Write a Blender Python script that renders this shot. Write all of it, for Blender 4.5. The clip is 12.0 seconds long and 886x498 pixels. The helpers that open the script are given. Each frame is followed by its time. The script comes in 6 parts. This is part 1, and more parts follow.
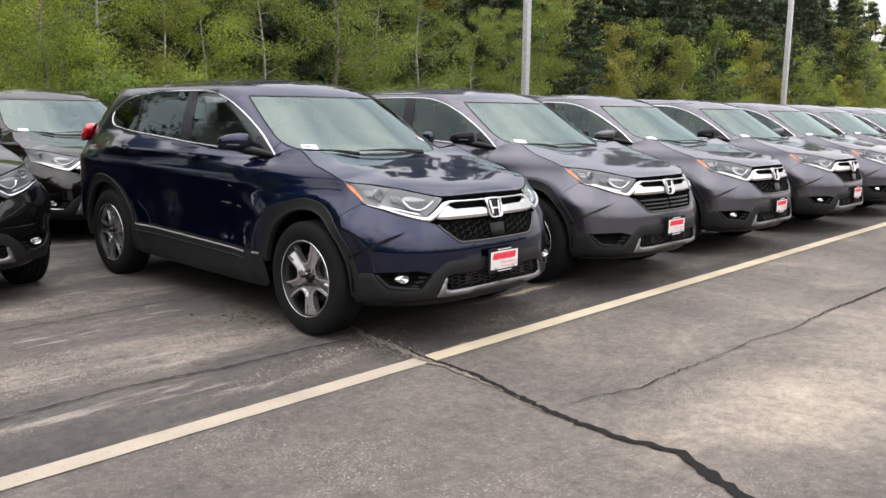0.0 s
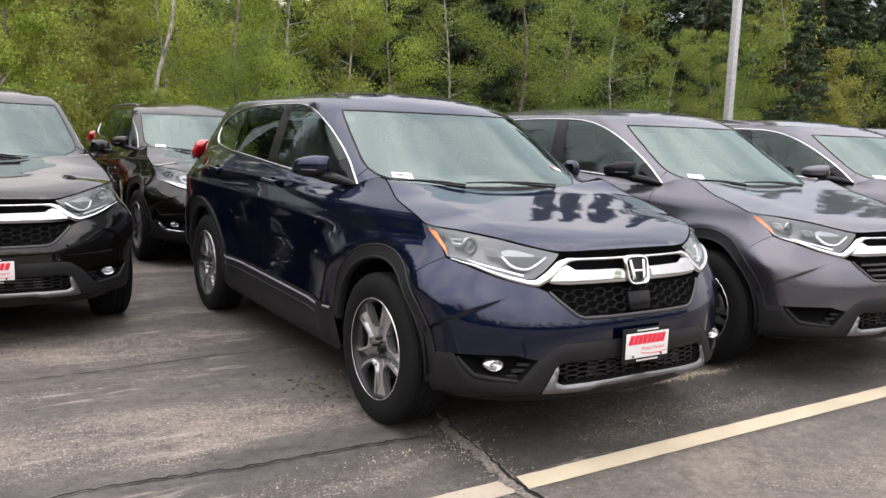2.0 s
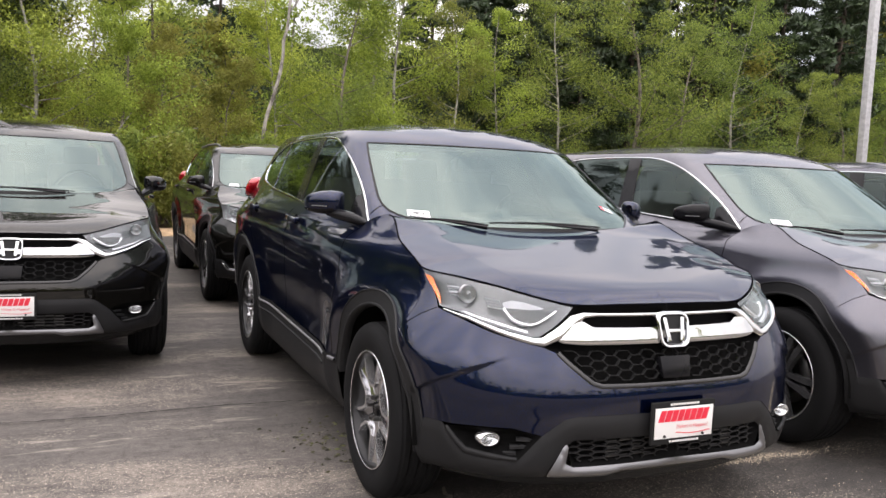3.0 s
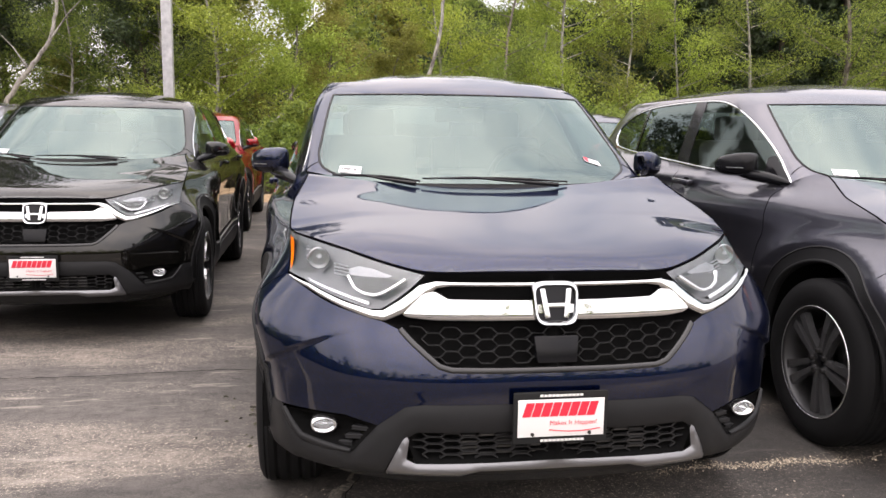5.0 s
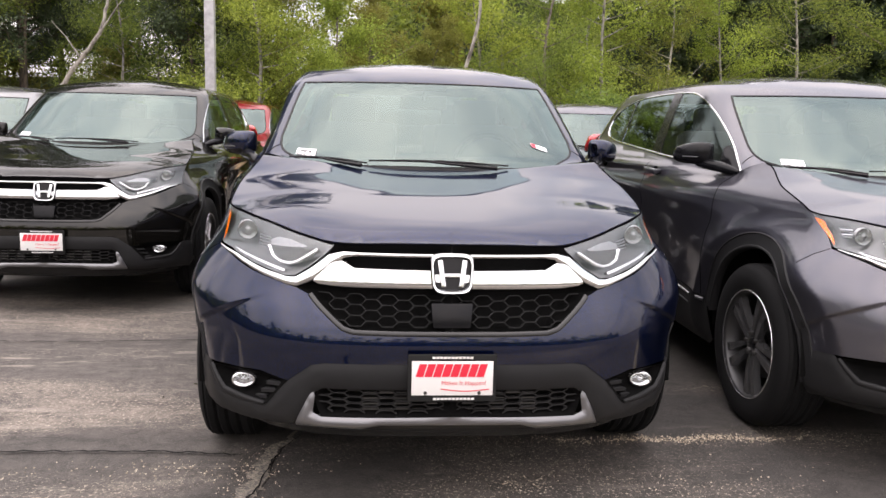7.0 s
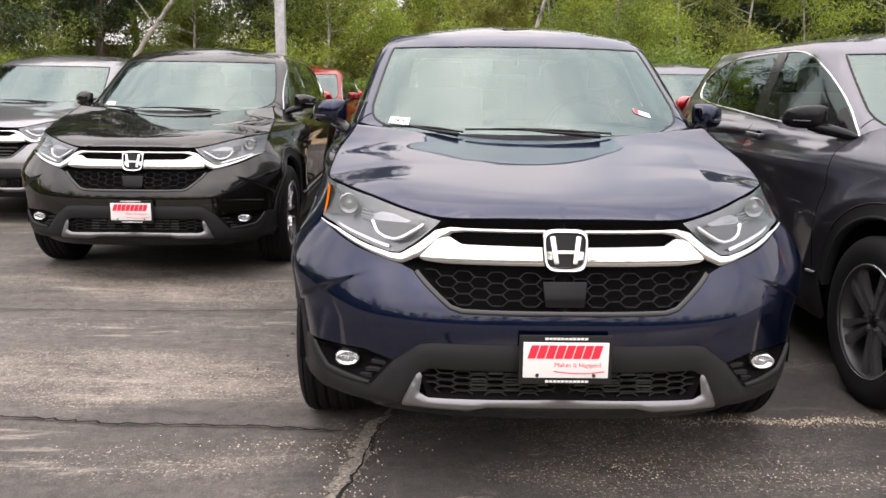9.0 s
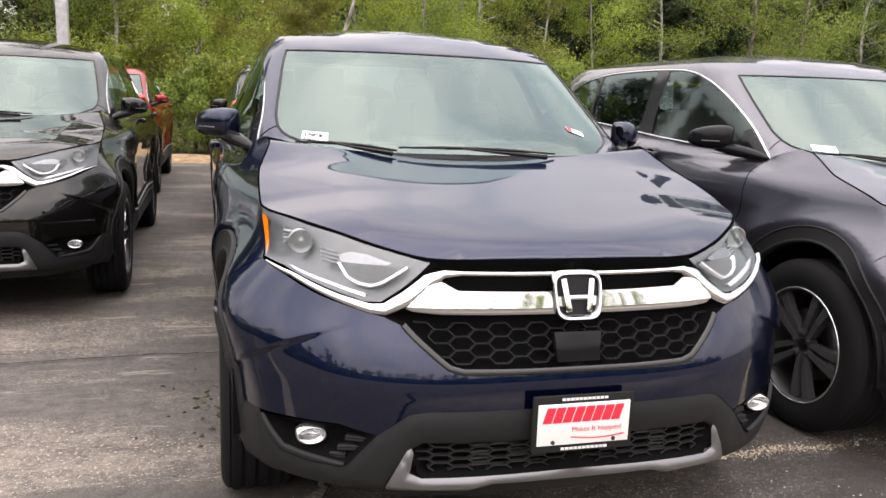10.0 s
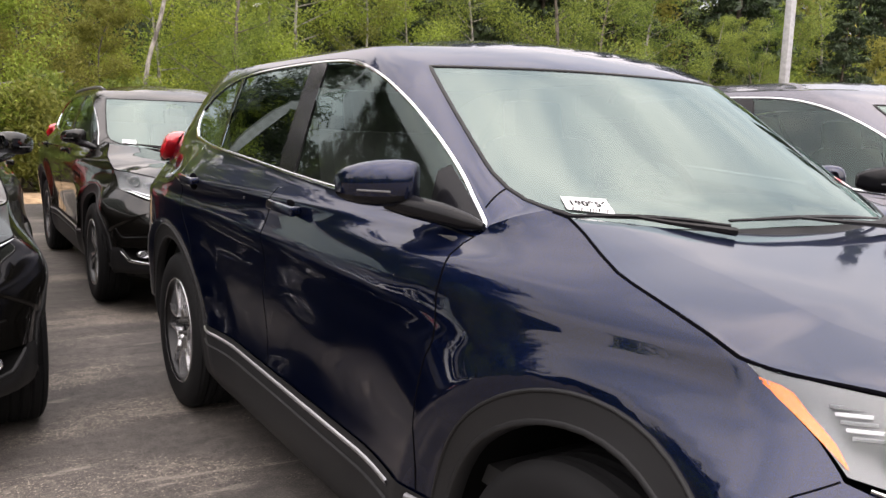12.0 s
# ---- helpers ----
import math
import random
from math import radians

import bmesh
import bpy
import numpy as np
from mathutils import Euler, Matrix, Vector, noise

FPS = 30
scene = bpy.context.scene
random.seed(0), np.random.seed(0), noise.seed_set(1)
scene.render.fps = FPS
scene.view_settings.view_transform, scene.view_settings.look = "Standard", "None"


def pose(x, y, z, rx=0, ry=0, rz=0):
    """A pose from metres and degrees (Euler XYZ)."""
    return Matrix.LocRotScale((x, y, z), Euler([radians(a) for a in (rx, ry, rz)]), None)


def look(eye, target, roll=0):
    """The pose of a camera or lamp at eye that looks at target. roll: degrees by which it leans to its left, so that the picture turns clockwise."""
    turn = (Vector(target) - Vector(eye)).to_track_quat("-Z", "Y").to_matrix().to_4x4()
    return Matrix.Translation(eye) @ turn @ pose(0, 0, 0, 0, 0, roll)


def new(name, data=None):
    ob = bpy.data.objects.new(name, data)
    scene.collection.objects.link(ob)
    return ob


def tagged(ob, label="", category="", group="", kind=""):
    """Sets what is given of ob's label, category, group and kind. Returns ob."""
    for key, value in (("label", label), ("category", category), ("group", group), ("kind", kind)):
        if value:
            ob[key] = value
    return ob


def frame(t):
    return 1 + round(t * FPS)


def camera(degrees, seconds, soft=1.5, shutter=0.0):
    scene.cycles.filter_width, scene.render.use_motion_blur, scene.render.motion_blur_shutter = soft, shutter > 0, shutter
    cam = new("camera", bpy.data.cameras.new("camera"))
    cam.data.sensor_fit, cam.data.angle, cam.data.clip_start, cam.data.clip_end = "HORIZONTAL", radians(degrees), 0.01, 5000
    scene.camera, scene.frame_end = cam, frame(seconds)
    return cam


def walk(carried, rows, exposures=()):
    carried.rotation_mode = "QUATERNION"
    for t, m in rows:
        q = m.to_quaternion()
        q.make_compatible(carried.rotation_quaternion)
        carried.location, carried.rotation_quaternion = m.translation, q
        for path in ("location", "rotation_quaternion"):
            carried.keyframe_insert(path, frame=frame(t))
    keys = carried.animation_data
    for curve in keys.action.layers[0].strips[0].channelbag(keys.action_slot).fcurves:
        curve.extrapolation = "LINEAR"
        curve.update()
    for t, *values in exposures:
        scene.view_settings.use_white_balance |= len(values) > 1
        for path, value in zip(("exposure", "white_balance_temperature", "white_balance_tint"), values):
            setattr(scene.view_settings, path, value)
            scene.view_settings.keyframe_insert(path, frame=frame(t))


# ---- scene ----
cam = camera(57.5, 12.0)
PATH = [
    (0, (-3.819, -3.962, 1.359), (-2.39, -2.601, 1.031), 0.7),
    (0.5, (-3.49, -3.789, 1.362), (-2.177, -2.314, 1.046), 1.5),
    (1, (-3.205, -3.572, 1.364), (-1.984, -2.013, 1.086), 1.2),
    (1.5, (-2.927, -3.401, 1.348), (-1.772, -1.791, 1.073), 1.3),
    (2, (-2.612, -3.245, 1.348), (-1.541, -1.578, 1.071), 2.1),
    (2.5, (-2.241, -3.119, 1.335), (-1.35, -1.341, 1.124), 1.2),
    (2.7, (-2.137, -3.089, 1.312), (-1.276, -1.292, 1.138), 1.7),
    (4.3, (-0.968, -2.991, 1.295), (-0.514, -1.058, 1.059), 3.9),
    (4.5, (-0.867, -2.999, 1.292), (-0.469, -1.053, 1.056), 3.6),
    (5, (-0.692, -3.003, 1.276), (-0.382, -1.046, 1.003), 0.8),
    (5.5, (-0.593, -2.998, 1.278), (-0.293, -1.044, 0.979), 0.3),
    (6, (-0.423, -3.08, 1.261), (-0.162, -1.12, 0.963), 1.2),
    (6.5, (-0.315, -3.132, 1.277), (-0.077, -1.164, 1.019), 0.4),
    (7, (-0.261, -3.278, 1.254), (-0.082, -1.308, 0.961), 1.5),
    (7.5, (-0.162, -3.352, 1.274), (-0.176, -1.396, 0.86), 0.1),
    (7.7, (-0.129, -3.349, 1.273), (-0.203, -1.397, 0.84), -0.2),
    (9.3, (-0.542, -3.04, 1.271), (-0.432, -1.079, 0.893), 1.5),
    (9.5, (-0.649, -2.947, 1.258), (-0.426, -0.996, 0.883), 2.0),
    (10, (-0.907, -2.635, 1.282), (-0.365, -0.744, 0.923), 2.3),
    (10.5, (-1.201, -2.323, 1.295), (-0.441, -0.501, 0.971), 3.3),
    (11, (-1.412, -1.937, 1.271), (-0.603, -0.13, 0.988), 4.0),
    (11.5, (-1.651, -1.488, 1.275), (-0.759, 0.282, 1.011), 3.9),
    (12, (-1.801, -0.996, 1.289), (-0.742, 0.676, 1.005), 2.0),
]
walk(cam, [(t, look(eye, target, roll)) for t, eye, target, roll in PATH],
     [(0, 0.26, 6500, 12), (1.5, 0.33, 6500, 13), (2.7, 0.39, 6600, 14), (4.3, 0.62, 6750, 16), (5.5, 0.61, 6750, 16), (7.5, 0.48, 6750, 17), (9.3, 0.58, 6750, 15), (10.0, 0.61, 6780, 15), (11, 0.57, 6850, 16), (11.5, 0.52, 6850, 16), (12, 0.62, 6850, 16)])

# ---- sky and light: a bright, thinly overcast spring day ----
world = bpy.data.worlds.new("sky")
scene.world = world
world.use_nodes = True
wn, wl = world.node_tree.nodes, world.node_tree.links
wn.clear()
SUN_HEIGHT, SUN_SIDE = radians(42), radians(200)
sky = wn.new("ShaderNodeTexSky")
sky.sky_type, sky.sun_disc = "NISHITA", False
sky.sun_elevation, sky.sun_rotation = SUN_HEIGHT, SUN_SIDE
sky.dust_density, sky.ozone_density = 3.0, 1.5
sky_light = wn.new("ShaderNodeBackground")
sky_light.inputs["Strength"].default_value = 0.11
wl.new(sky.outputs[0], sky_light.inputs["Color"])
# clouds: brightest overhead, as a veiled sky is, with soft grey and blue folds
where = wn.new("ShaderNodeTexCoord")
folds = wn.new("ShaderNodeTexNoise")
folds.inputs["Scale"].default_value, folds.inputs["Detail"].default_value, folds.inputs["Distortion"].default_value = 3.2, 6.0, 0.6
wl.new(where.outputs["Generated"], folds.inputs["Vector"])
shade = wn.new("ShaderNodeValToRGB")
shade.color_ramp.elements[0].position, shade.color_ramp.elements[0].color = 0.34, (0.60, 0.63, 0.69, 1)
shade.color_ramp.elements[1].position, shade.color_ramp.elements[1].color = 0.62, (1.05, 1.005, 0.985, 1)
wl.new(folds.outputs["Fac"], shade.inputs["Fac"])
split = wn.new("ShaderNodeSeparateXYZ")
wl.new(where.outputs["Generated"], split.inputs[0])
rise = wn.new("ShaderNodeMapRange")
rise.inputs["From Min"].default_value, rise.inputs["From Max"].default_value = 0.0, 1.0
rise.inputs["To Min"].default_value, rise.inputs["To Max"].default_value = 1.0, 3.1
wl.new(split.outputs["Z"], rise.inputs["Value"])
# the veil is brighter on the side of the sun than opposite to it
toward = wn.new("ShaderNodeVectorMath")
toward.operation = "DOT_PRODUCT"
toward.inputs[1].default_value = (math.sin(SUN_SIDE) * math.cos(SUN_HEIGHT), math.cos(SUN_SIDE) * math.cos(SUN_HEIGHT), math.sin(SUN_HEIGHT))
wl.new(where.outputs["Generated"], toward.inputs[0])
glare = wn.new("ShaderNodeMapRange")
glare.inputs["From Min"].default_value, glare.inputs["From Max"].default_value = -0.5, 1.0
glare.inputs["To Min"].default_value, glare.inputs["To Max"].default_value = 0.80, 1.28
wl.new(toward.outputs["Value"], glare.inputs["Value"])
power = wn.new("ShaderNodeMath")
power.operation = "MULTIPLY"
wl.new(rise.outputs[0], power.inputs[0])
wl.new(glare.outputs[0], power.inputs[1])
cloud = wn.new("ShaderNodeBackground")
wl.new(shade.outputs[0], cloud.inputs["Color"])
wl.new(power.outputs[0], cloud.inputs["Strength"])
veil = wn.new("ShaderNodeMixShader")
veil.inputs[0].default_value = 0.88
wl.new(sky_light.outputs[0], veil.inputs[1])
wl.new(cloud.outputs[0], veil.inputs[2])
wo = wn.new("ShaderNodeOutputWorld")
wl.new(veil.outputs[0], wo.inputs[0])

sun = new("sun", bpy.data.lights.new("sun", "SUN"))
sun.data.energy, sun.data.angle, sun.data.color = 0.8, radians(150), (1.0, 0.95, 0.87)
sun.matrix_world = look((0, 0, 0), (-math.sin(SUN_SIDE) * math.cos(SUN_HEIGHT), -math.cos(SUN_SIDE) * math.cos(SUN_HEIGHT), -math.sin(SUN_HEIGHT)))


# ---- materials ----
def material(name, colour=(0.5, 0.5, 0.5), rough=0.5, metal=0.0, **more):
    m = bpy.data.materials.new(name)
    m.use_nodes = True
    b = m.node_tree.nodes["Principled BSDF"]
    b.inputs["Base Color"].default_value = (*colour, 1)
    b.inputs["Roughness"].default_value, b.inputs["Metallic"].default_value = rough, metal
    for key, value in more.items():
        b.inputs[key.replace("_", " ")].default_value = value
    return m


def node(m, kind, **inputs):
    n = m.node_tree.nodes.new(kind)
    for key, value in inputs.items():
        n.inputs[key.replace("_", " ")].default_value = value
    return n


def link(m, a, b):
    m.node_tree.links.new(a, b)


def shader(m):
    return m.node_tree.nodes["Principled BSDF"]


def coords(m, scale=(1, 1, 1), kind="Object"):
    c, p = node(m, "ShaderNodeTexCoord"), node(m, "ShaderNodeMapping")
    p.inputs["Scale"].default_value = scale
    link(m, c.outputs[kind], p.inputs["Vector"])
    return p.outputs[0]


def ramp(m, fac, *stops):
    r = node(m, "ShaderNodeValToRGB")
    while len(r.color_ramp.elements) < len(stops):
        r.color_ramp.elements.new(0.5)
    for e, (at, c) in zip(r.color_ramp.elements, stops):
        e.position, e.color = at, (*c, 1) if len(c) == 3 else c
    link(m, fac, r.inputs["Fac"])
    return r.outputs[0]


def noise_of(m, vector, scale, detail=4.0, rough=0.55, twist=0.0):
    n = node(m, "ShaderNodeTexNoise", Scale=scale, Detail=detail, Roughness=rough, Distortion=twist)
    link(m, vector, n.inputs["Vector"])
    return n.outputs["Fac"]


def mixed(m, fac, a, b, how="MIX"):
    x = node(m, "ShaderNodeMix")
    x.data_type, x.blend_type = "RGBA", how
    for value, slot in ((fac, 0), (a, 6), (b, 7)):
        if isinstance(value, (int, float)):
            x.inputs[slot].default_value = value
        elif isinstance(value, tuple):
            x.inputs[slot].default_value = (*value, 1)
        else:
            link(m, value, x.inputs[slot])
    return x.outputs[2]


def bump(m, height, strength=0.3, distance=0.01):
    b = node(m, "ShaderNodeBump", Strength=strength, Distance=distance)
    link(m, height, b.inputs["Height"])
    link(m, b.outputs[0], shader(m).inputs["Normal"])


def paint(name, colour, flake, metal=0.55):
    """Car paint: a metallic coat with fine flakes under clear lacquer, and a trace of road dust."""
    m = material(name, colour, 0.33, metal, Coat_Weight=1.0, Coat_Roughness=0.025, Coat_IOR=1.5, Specular_IOR_Level=0.0, Specular_Tint=(*(min(1.0, 0.58 + 1.2 * c) for c in flake), 1))
    v = coords(m)
    fine = noise_of(m, v, 900, 1.0)
    dust = noise_of(m, v, 2.2, 5.0, 0.6)
    base = mixed(m, ramp(m, fine, (0.45, (0, 0, 0)), (0.75, (1, 1, 1))), colour, flake)
    base = mixed(m, ramp(m, dust, (0.45, (0, 0, 0)), (0.85, (0.003, 0.003, 0.003))), base, (0.30, 0.28, 0.25))
    link(m, base, shader(m).inputs["Base Color"])
    r = ramp(m, noise_of(m, v, 3.0, 6.0), (0.4, (0.02, 0.02, 0.02)), (0.8, (0.05, 0.05, 0.05)))
    link(m, r, shader(m).inputs["Coat Roughness"])
    return m


def plastic(name, colour, rough, grain=350):
    m = material(name, colour, rough, 0.0, Specular_IOR_Level=0.17)
    v = coords(m)
    n = noise_of(m, v, grain, 2.0)
    big = noise_of(m, v, 5.0, 5.0)
    link(m, mixed(m, big, tuple(c * 0.75 for c in colour), tuple(c * 1.3 for c in colour)), shader(m).inputs["Base Color"])
    bump(m, n, 0.12, 0.001)
    return m


def pane(name, tint, ior=1.6):
    """A thin sheet of glass: clear towards the eye, glossy at a slant."""
    m = bpy.data.materials.new(name)
    m.use_nodes = True
    nt = m.node_tree
    nt.nodes.remove(nt.nodes["Principled BSDF"])
    clear, gloss, mix, slant = node(m, "ShaderNodeBsdfTransparent"), node(m, "ShaderNodeBsdfGlossy"), node(m, "ShaderNodeMixShader"), node(m, "ShaderNodeLayerWeight", Blend=0.5)
    clear.inputs["Color"].default_value = (*tint, 1)
    gloss.inputs["Roughness"].default_value, gloss.inputs["Color"].default_value = 0.012, (0.82, 1.0, 0.96, 1)
    straight = ((ior - 1) / (ior + 1)) ** 2
    steep, share = node(m, "ShaderNodeMath"), node(m, "ShaderNodeMath")
    steep.operation, share.operation = "POWER", "MULTIPLY_ADD"
    steep.inputs[1].default_value, share.inputs[1].default_value, share.inputs[2].default_value = 5.0, 1 - straight, straight
    link(m, slant.outputs["Facing"], steep.inputs[0])
    link(m, steep.outputs[0], share.inputs[0])
    link(m, share.outputs[0], mix.inputs[0])
    link(m, clear.outputs[0], mix.inputs[1])
    link(m, gloss.outputs[0], mix.inputs[2])
    link(m, mix.outputs[0], nt.nodes["Material Output"].inputs["Surface"])
    return m


MAT = {
    "blue": paint("blue_paint", (0.0016, 0.0036, 0.0165), (0.0050, 0.0152, 0.072), 0.9),
    "grey": paint("grey_paint", (0.058, 0.057, 0.070), (0.146, 0.143, 0.172), 0.85),
    "black": paint("black_paint", (0.0045, 0.0042, 0.0036), (0.013, 0.012, 0.010), 0.6),
    "red": paint("red_paint", (0.15, 0.004, 0.006), (0.36, 0.016, 0.02)),
    "silver": paint("silver_paint", (0.15, 0.15, 0.157), (0.30, 0.30, 0.31), 0.8),
    "cladding": plastic("cladding_plastic", (0.012, 0.012, 0.0128), 0.50),
    "gloss_black": plastic("black_trim", (0.006, 0.006, 0.007), 0.16, 40),
    "mesh_black": plastic("grille_plastic", (0.016, 0.016, 0.0165), 0.25),
    # near-black with no gloss: shade inside wells, pockets and grilles put into colour
    "dark": material("recess_shade", (0.004, 0.004, 0.004), 0.9, 0.0, Specular_IOR_Level=0.05),
    "rubber": plastic("tyre_rubber", (0.0055, 0.0055, 0.006), 0.8, 200),
    "chrome": material("chrome", (0.60, 0.61, 0.62), 0.045, 1.0),
    "satin": material("satin_silver", (0.17, 0.17, 0.178), 0.40, 0.8),
    "surround": material("grey_surround", (0.014, 0.014, 0.015), 0.12),
    "bright_satin": material("brushed_silver", (0.50, 0.50, 0.52), 0.30, 0.85),
    "alloy_grey": material("painted_alloy", (0.12, 0.12, 0.125), 0.20, 0.7, Coat_Weight=0.6, Coat_Roughness=0.06),
    "alloy": material("machined_alloy", (0.78, 0.78, 0.80), 0.24, 0.95),
    "alloy_bright": material("polished_alloy", (0.46, 0.46, 0.47), 0.13, 0.95),
    # both wheel barrels are darkened in colour for shade behind the spokes
    "alloy_barrel": material("shaded_cast_alloy", (0.022, 0.022, 0.023), 0.3, 0.8),
    "alloy_dark": material("grey_alloy", (0.075, 0.075, 0.078), 0.20, 0.7, Coat_Weight=0.25, Coat_Roughness=0.06),
    "dark_alloy_barrel": material("shaded_alloy", (0.05, 0.05, 0.052), 0.4, 0.8),
    "steel": material("brake_steel", (0.075, 0.073, 0.072), 0.45, 0.9),
    "windscreen": pane("windscreen_glass", (0.21, 0.26, 0.245), 2.12),
    "side_glass": pane("side_glass", (0.42, 0.47, 0.45), 1.55),
    "privacy_glass": pane("privacy_glass", (0.06, 0.066, 0.066), 1.55),
    "lens": pane("clear_lens", (0.93, 0.94, 0.95), 1.33),
    "amber": material("amber_lens", (0.82, 0.16, 0.003), 0.12, 0.0, Coat_Weight=0.8, Coat_Roughness=0.03),
    "tail_red": material("red_lens", (0.42, 0.010, 0.014), 0.10, 0.0, Coat_Weight=1.0, Coat_Roughness=0.03),
    "lamp_grey": material("lamp_bezel", (0.14, 0.14, 0.145), 0.36, 0.75),
    "lamp_white": material("lamp_reflector", (0.66, 0.66, 0.68), 0.2, 0.9),
    "lamp_shade": material("lamp_shade", (0.06, 0.06, 0.062), 0.25),
    "lamp_facets": material("lamp_facets", (0.24, 0.24, 0.25), 0.22, 0.95),
    "lamp_ring": material("lamp_ring", (0.26, 0.26, 0.27), 0.2, 0.8),
    "white_print": material("white_plate", (0.66, 0.65, 0.64), 0.45),
    "red_print": material("red_print", (0.62, 0.02, 0.045), 0.4),
    "black_print": material("black_print", (0.02, 0.02, 0.02), 0.9, 0.0, Specular_IOR_Level=0.0),
    "seat": material("seat_cloth", (0.16, 0.155, 0.15), 0.9),
    "dash": plastic("dashboard", (0.035, 0.035, 0.036), 0.6),
    "paper": material("paper", (0.80, 0.81, 0.82), 0.7),
    "gap": material("panel_gap", (0.002, 0.002, 0.003), 0.9, 0.0, Specular_IOR_Level=0.02),
}
v_ = coords(MAT["lamp_facets"])
cells = node(MAT["lamp_facets"], "ShaderNodeTexVoronoi", Scale=95.0)
link(MAT["lamp_facets"], v_, cells.inputs["Vector"])
bump(MAT["lamp_facets"], cells.outputs["Distance"], 0.7, 0.004)


# ---- car surface: a nose-to-tail shell as functions of height and length ----
def lerp(table, v):
    """Smooth interpolation in a table of (key, value)."""
    if v <= table[0][0]:
        return table[0][1]
    for n in range(len(table) - 1):
        (a, p), (b, q) = table[n], table[n + 1]
        if v <= b:
            before = (q - table[n - 1][1]) / (b - table[n - 1][0]) if n else (q - p) / (b - a)
            after = (table[n + 2][1] - p) / (table[n + 2][0] - a) if n + 2 < len(table) else (q - p) / (b - a)
            k, d = (v - a) / (b - a), b - a
            return ((2 * k**3 - 3 * k * k + 1) * p + (k**3 - 2 * k * k + k) * d * before
                    + (3 * k * k - 2 * k**3) * q + (k**3 - k * k) * d * after)
    return table[-1][1]


def step(a, b, v):
    k = min(1.0, max(0.0, (v - a) / (b - a)))
    return k * k * (3 - 2 * k)


NOSE = [(0.18, -0.688), (0.25, -0.778), (0.32, -0.813), (0.45, -0.813), (0.56, -0.811), (0.61, -0.803), (0.66, -0.787), (0.74, -0.756), (0.84, -0.733), (0.90, -0.703), (0.97, -0.648), (1.05, -0.558), (1.15, -0.438)]
FLANK = [(0.18, 0.80), (0.28, 0.865), (0.40, 0.885), (0.55, 0.89), (0.70, 0.90), (0.85, 0.908), (0.93, 0.911), (0.96, 0.909), (0.985, 0.902), (1.01, 0.890), (1.04, 0.872), (1.07, 0.853), (1.10, 0.835), (1.16, 0.79)]
TAIL = [(0.2, 3.42), (0.35, 3.53), (0.6, 3.55), (1.0, 3.52), (1.1, 3.49), (1.3, 3.36), (1.5, 3.22), (1.56, 3.16), (1.62, 3.1)]
GLASS = [(1.06, 0.865), (1.10, 0.848), (1.14, 0.835), (1.30, 0.765), (1.45, 0.695), (1.52, 0.65), (1.57, 0.60), (1.60, 0.55)]
RAKE = [(1.06, 0.15), (1.12, 0.22), (1.30, 0.496), (1.474, 0.763), (1.505, 0.825), (1.53, 0.89), (1.56, 0.99), (1.60, 1.13)]
AXLE, HUB = 2.69, 0.355


def rear_pinch(y, z):
    d = (y - (lerp(TAIL, z) - 0.55)) / 0.55
    return 1 - 0.24 * max(0.0, min(1.0, d)) ** 2.6


def shoulder(y, z):
    """Extra width under the rising window line, so that the panel below it slopes out."""
    return 0.55 * max(0.0, 1.050 + 0.059 * y - z) * step(3.15, 2.5, y) * step(0.35, 0.7, y)


def flank(y, z):
    """Half width of the lower body along its length."""
    w = lerp(FLANK, z)
    w -= 0.145 * step(0.75, -0.45, y) * step(0.66, 0.95, z)
    for axle in (0.0, AXLE):
        d = math.hypot(y - axle, 1.15 * (z - HUB))
        w += (0.026 * (1 - min(1.0, max(0.0, (d - 0.59) / 0.27))) ** 1.8 - 0.025 * step(0.605, 0.465, d)) * step(0.2, 0.4, z)
    w -= 0.034 * step(1.00, 1.13, z) * step(-0.20, 0.22, y) * step(0.95, 0.60, y)
    w -= 0.014 * step(0.40, 0.8, y) * step(2.25, 1.85, y) * math.exp(-((z - 0.60) / 0.13) ** 2)
    w += 0.006 * step(0.2, 0.7, y) * math.exp(-((z - (0.885 + 0.03 * y)) / 0.035) ** 2)
    w = (w + shoulder(y, 1.085) * step(0.97, 1.085, z)) * rear_pinch(y, z)
    k = step(1.02, 1.09, z) * step(0.24, 0.46, y) * step(3.25, 2.95, y)
    return w + k * (glass_half(y, max(z, 1.06)) - w) if k else w


def bow(z):
    return 2.8 - 0.6 * step(0.55, 0.86, z)


def deep(z):
    return 0.56 - 0.11 * step(0.55, 0.86, z)


def crease(s):
    return 0.674 - 0.42 * (s - 0.52)


def fold(s, z):
    """The crease in the bumper's cheek: below it the panel is set back."""
    top = crease(s)
    return 0.013 * step(top, top - 0.018, z) * step(0.36, 0.64, s) * step(1.14, 1.0, s)


def tub(s, z):
    """Lower body: s 0 is the nose's middle, 1 the end of the corner, past 1 metres along the flank."""
    nose = lerp(NOSE, z)
    if s < 1:
        a = s * math.pi / 2
        y = nose + deep(z) * (1 - math.cos(a))
        d = fold(s, z)
        return (flank(y, z) - 0.7 * d) * math.sin(a) ** (2 / bow(z)), y + 0.7 * d
    y = nose + deep(z) + s - 1
    return flank(y, z) - 0.7 * fold(s, z), y


def s_of_y(y, z):
    d = (y - lerp(NOSE, z)) / deep(z)
    return d + 0.0 if d < 0 else (math.acos(1 - d) * 2 / math.pi if d < 1 else 1 + (d - 1) * deep(z))


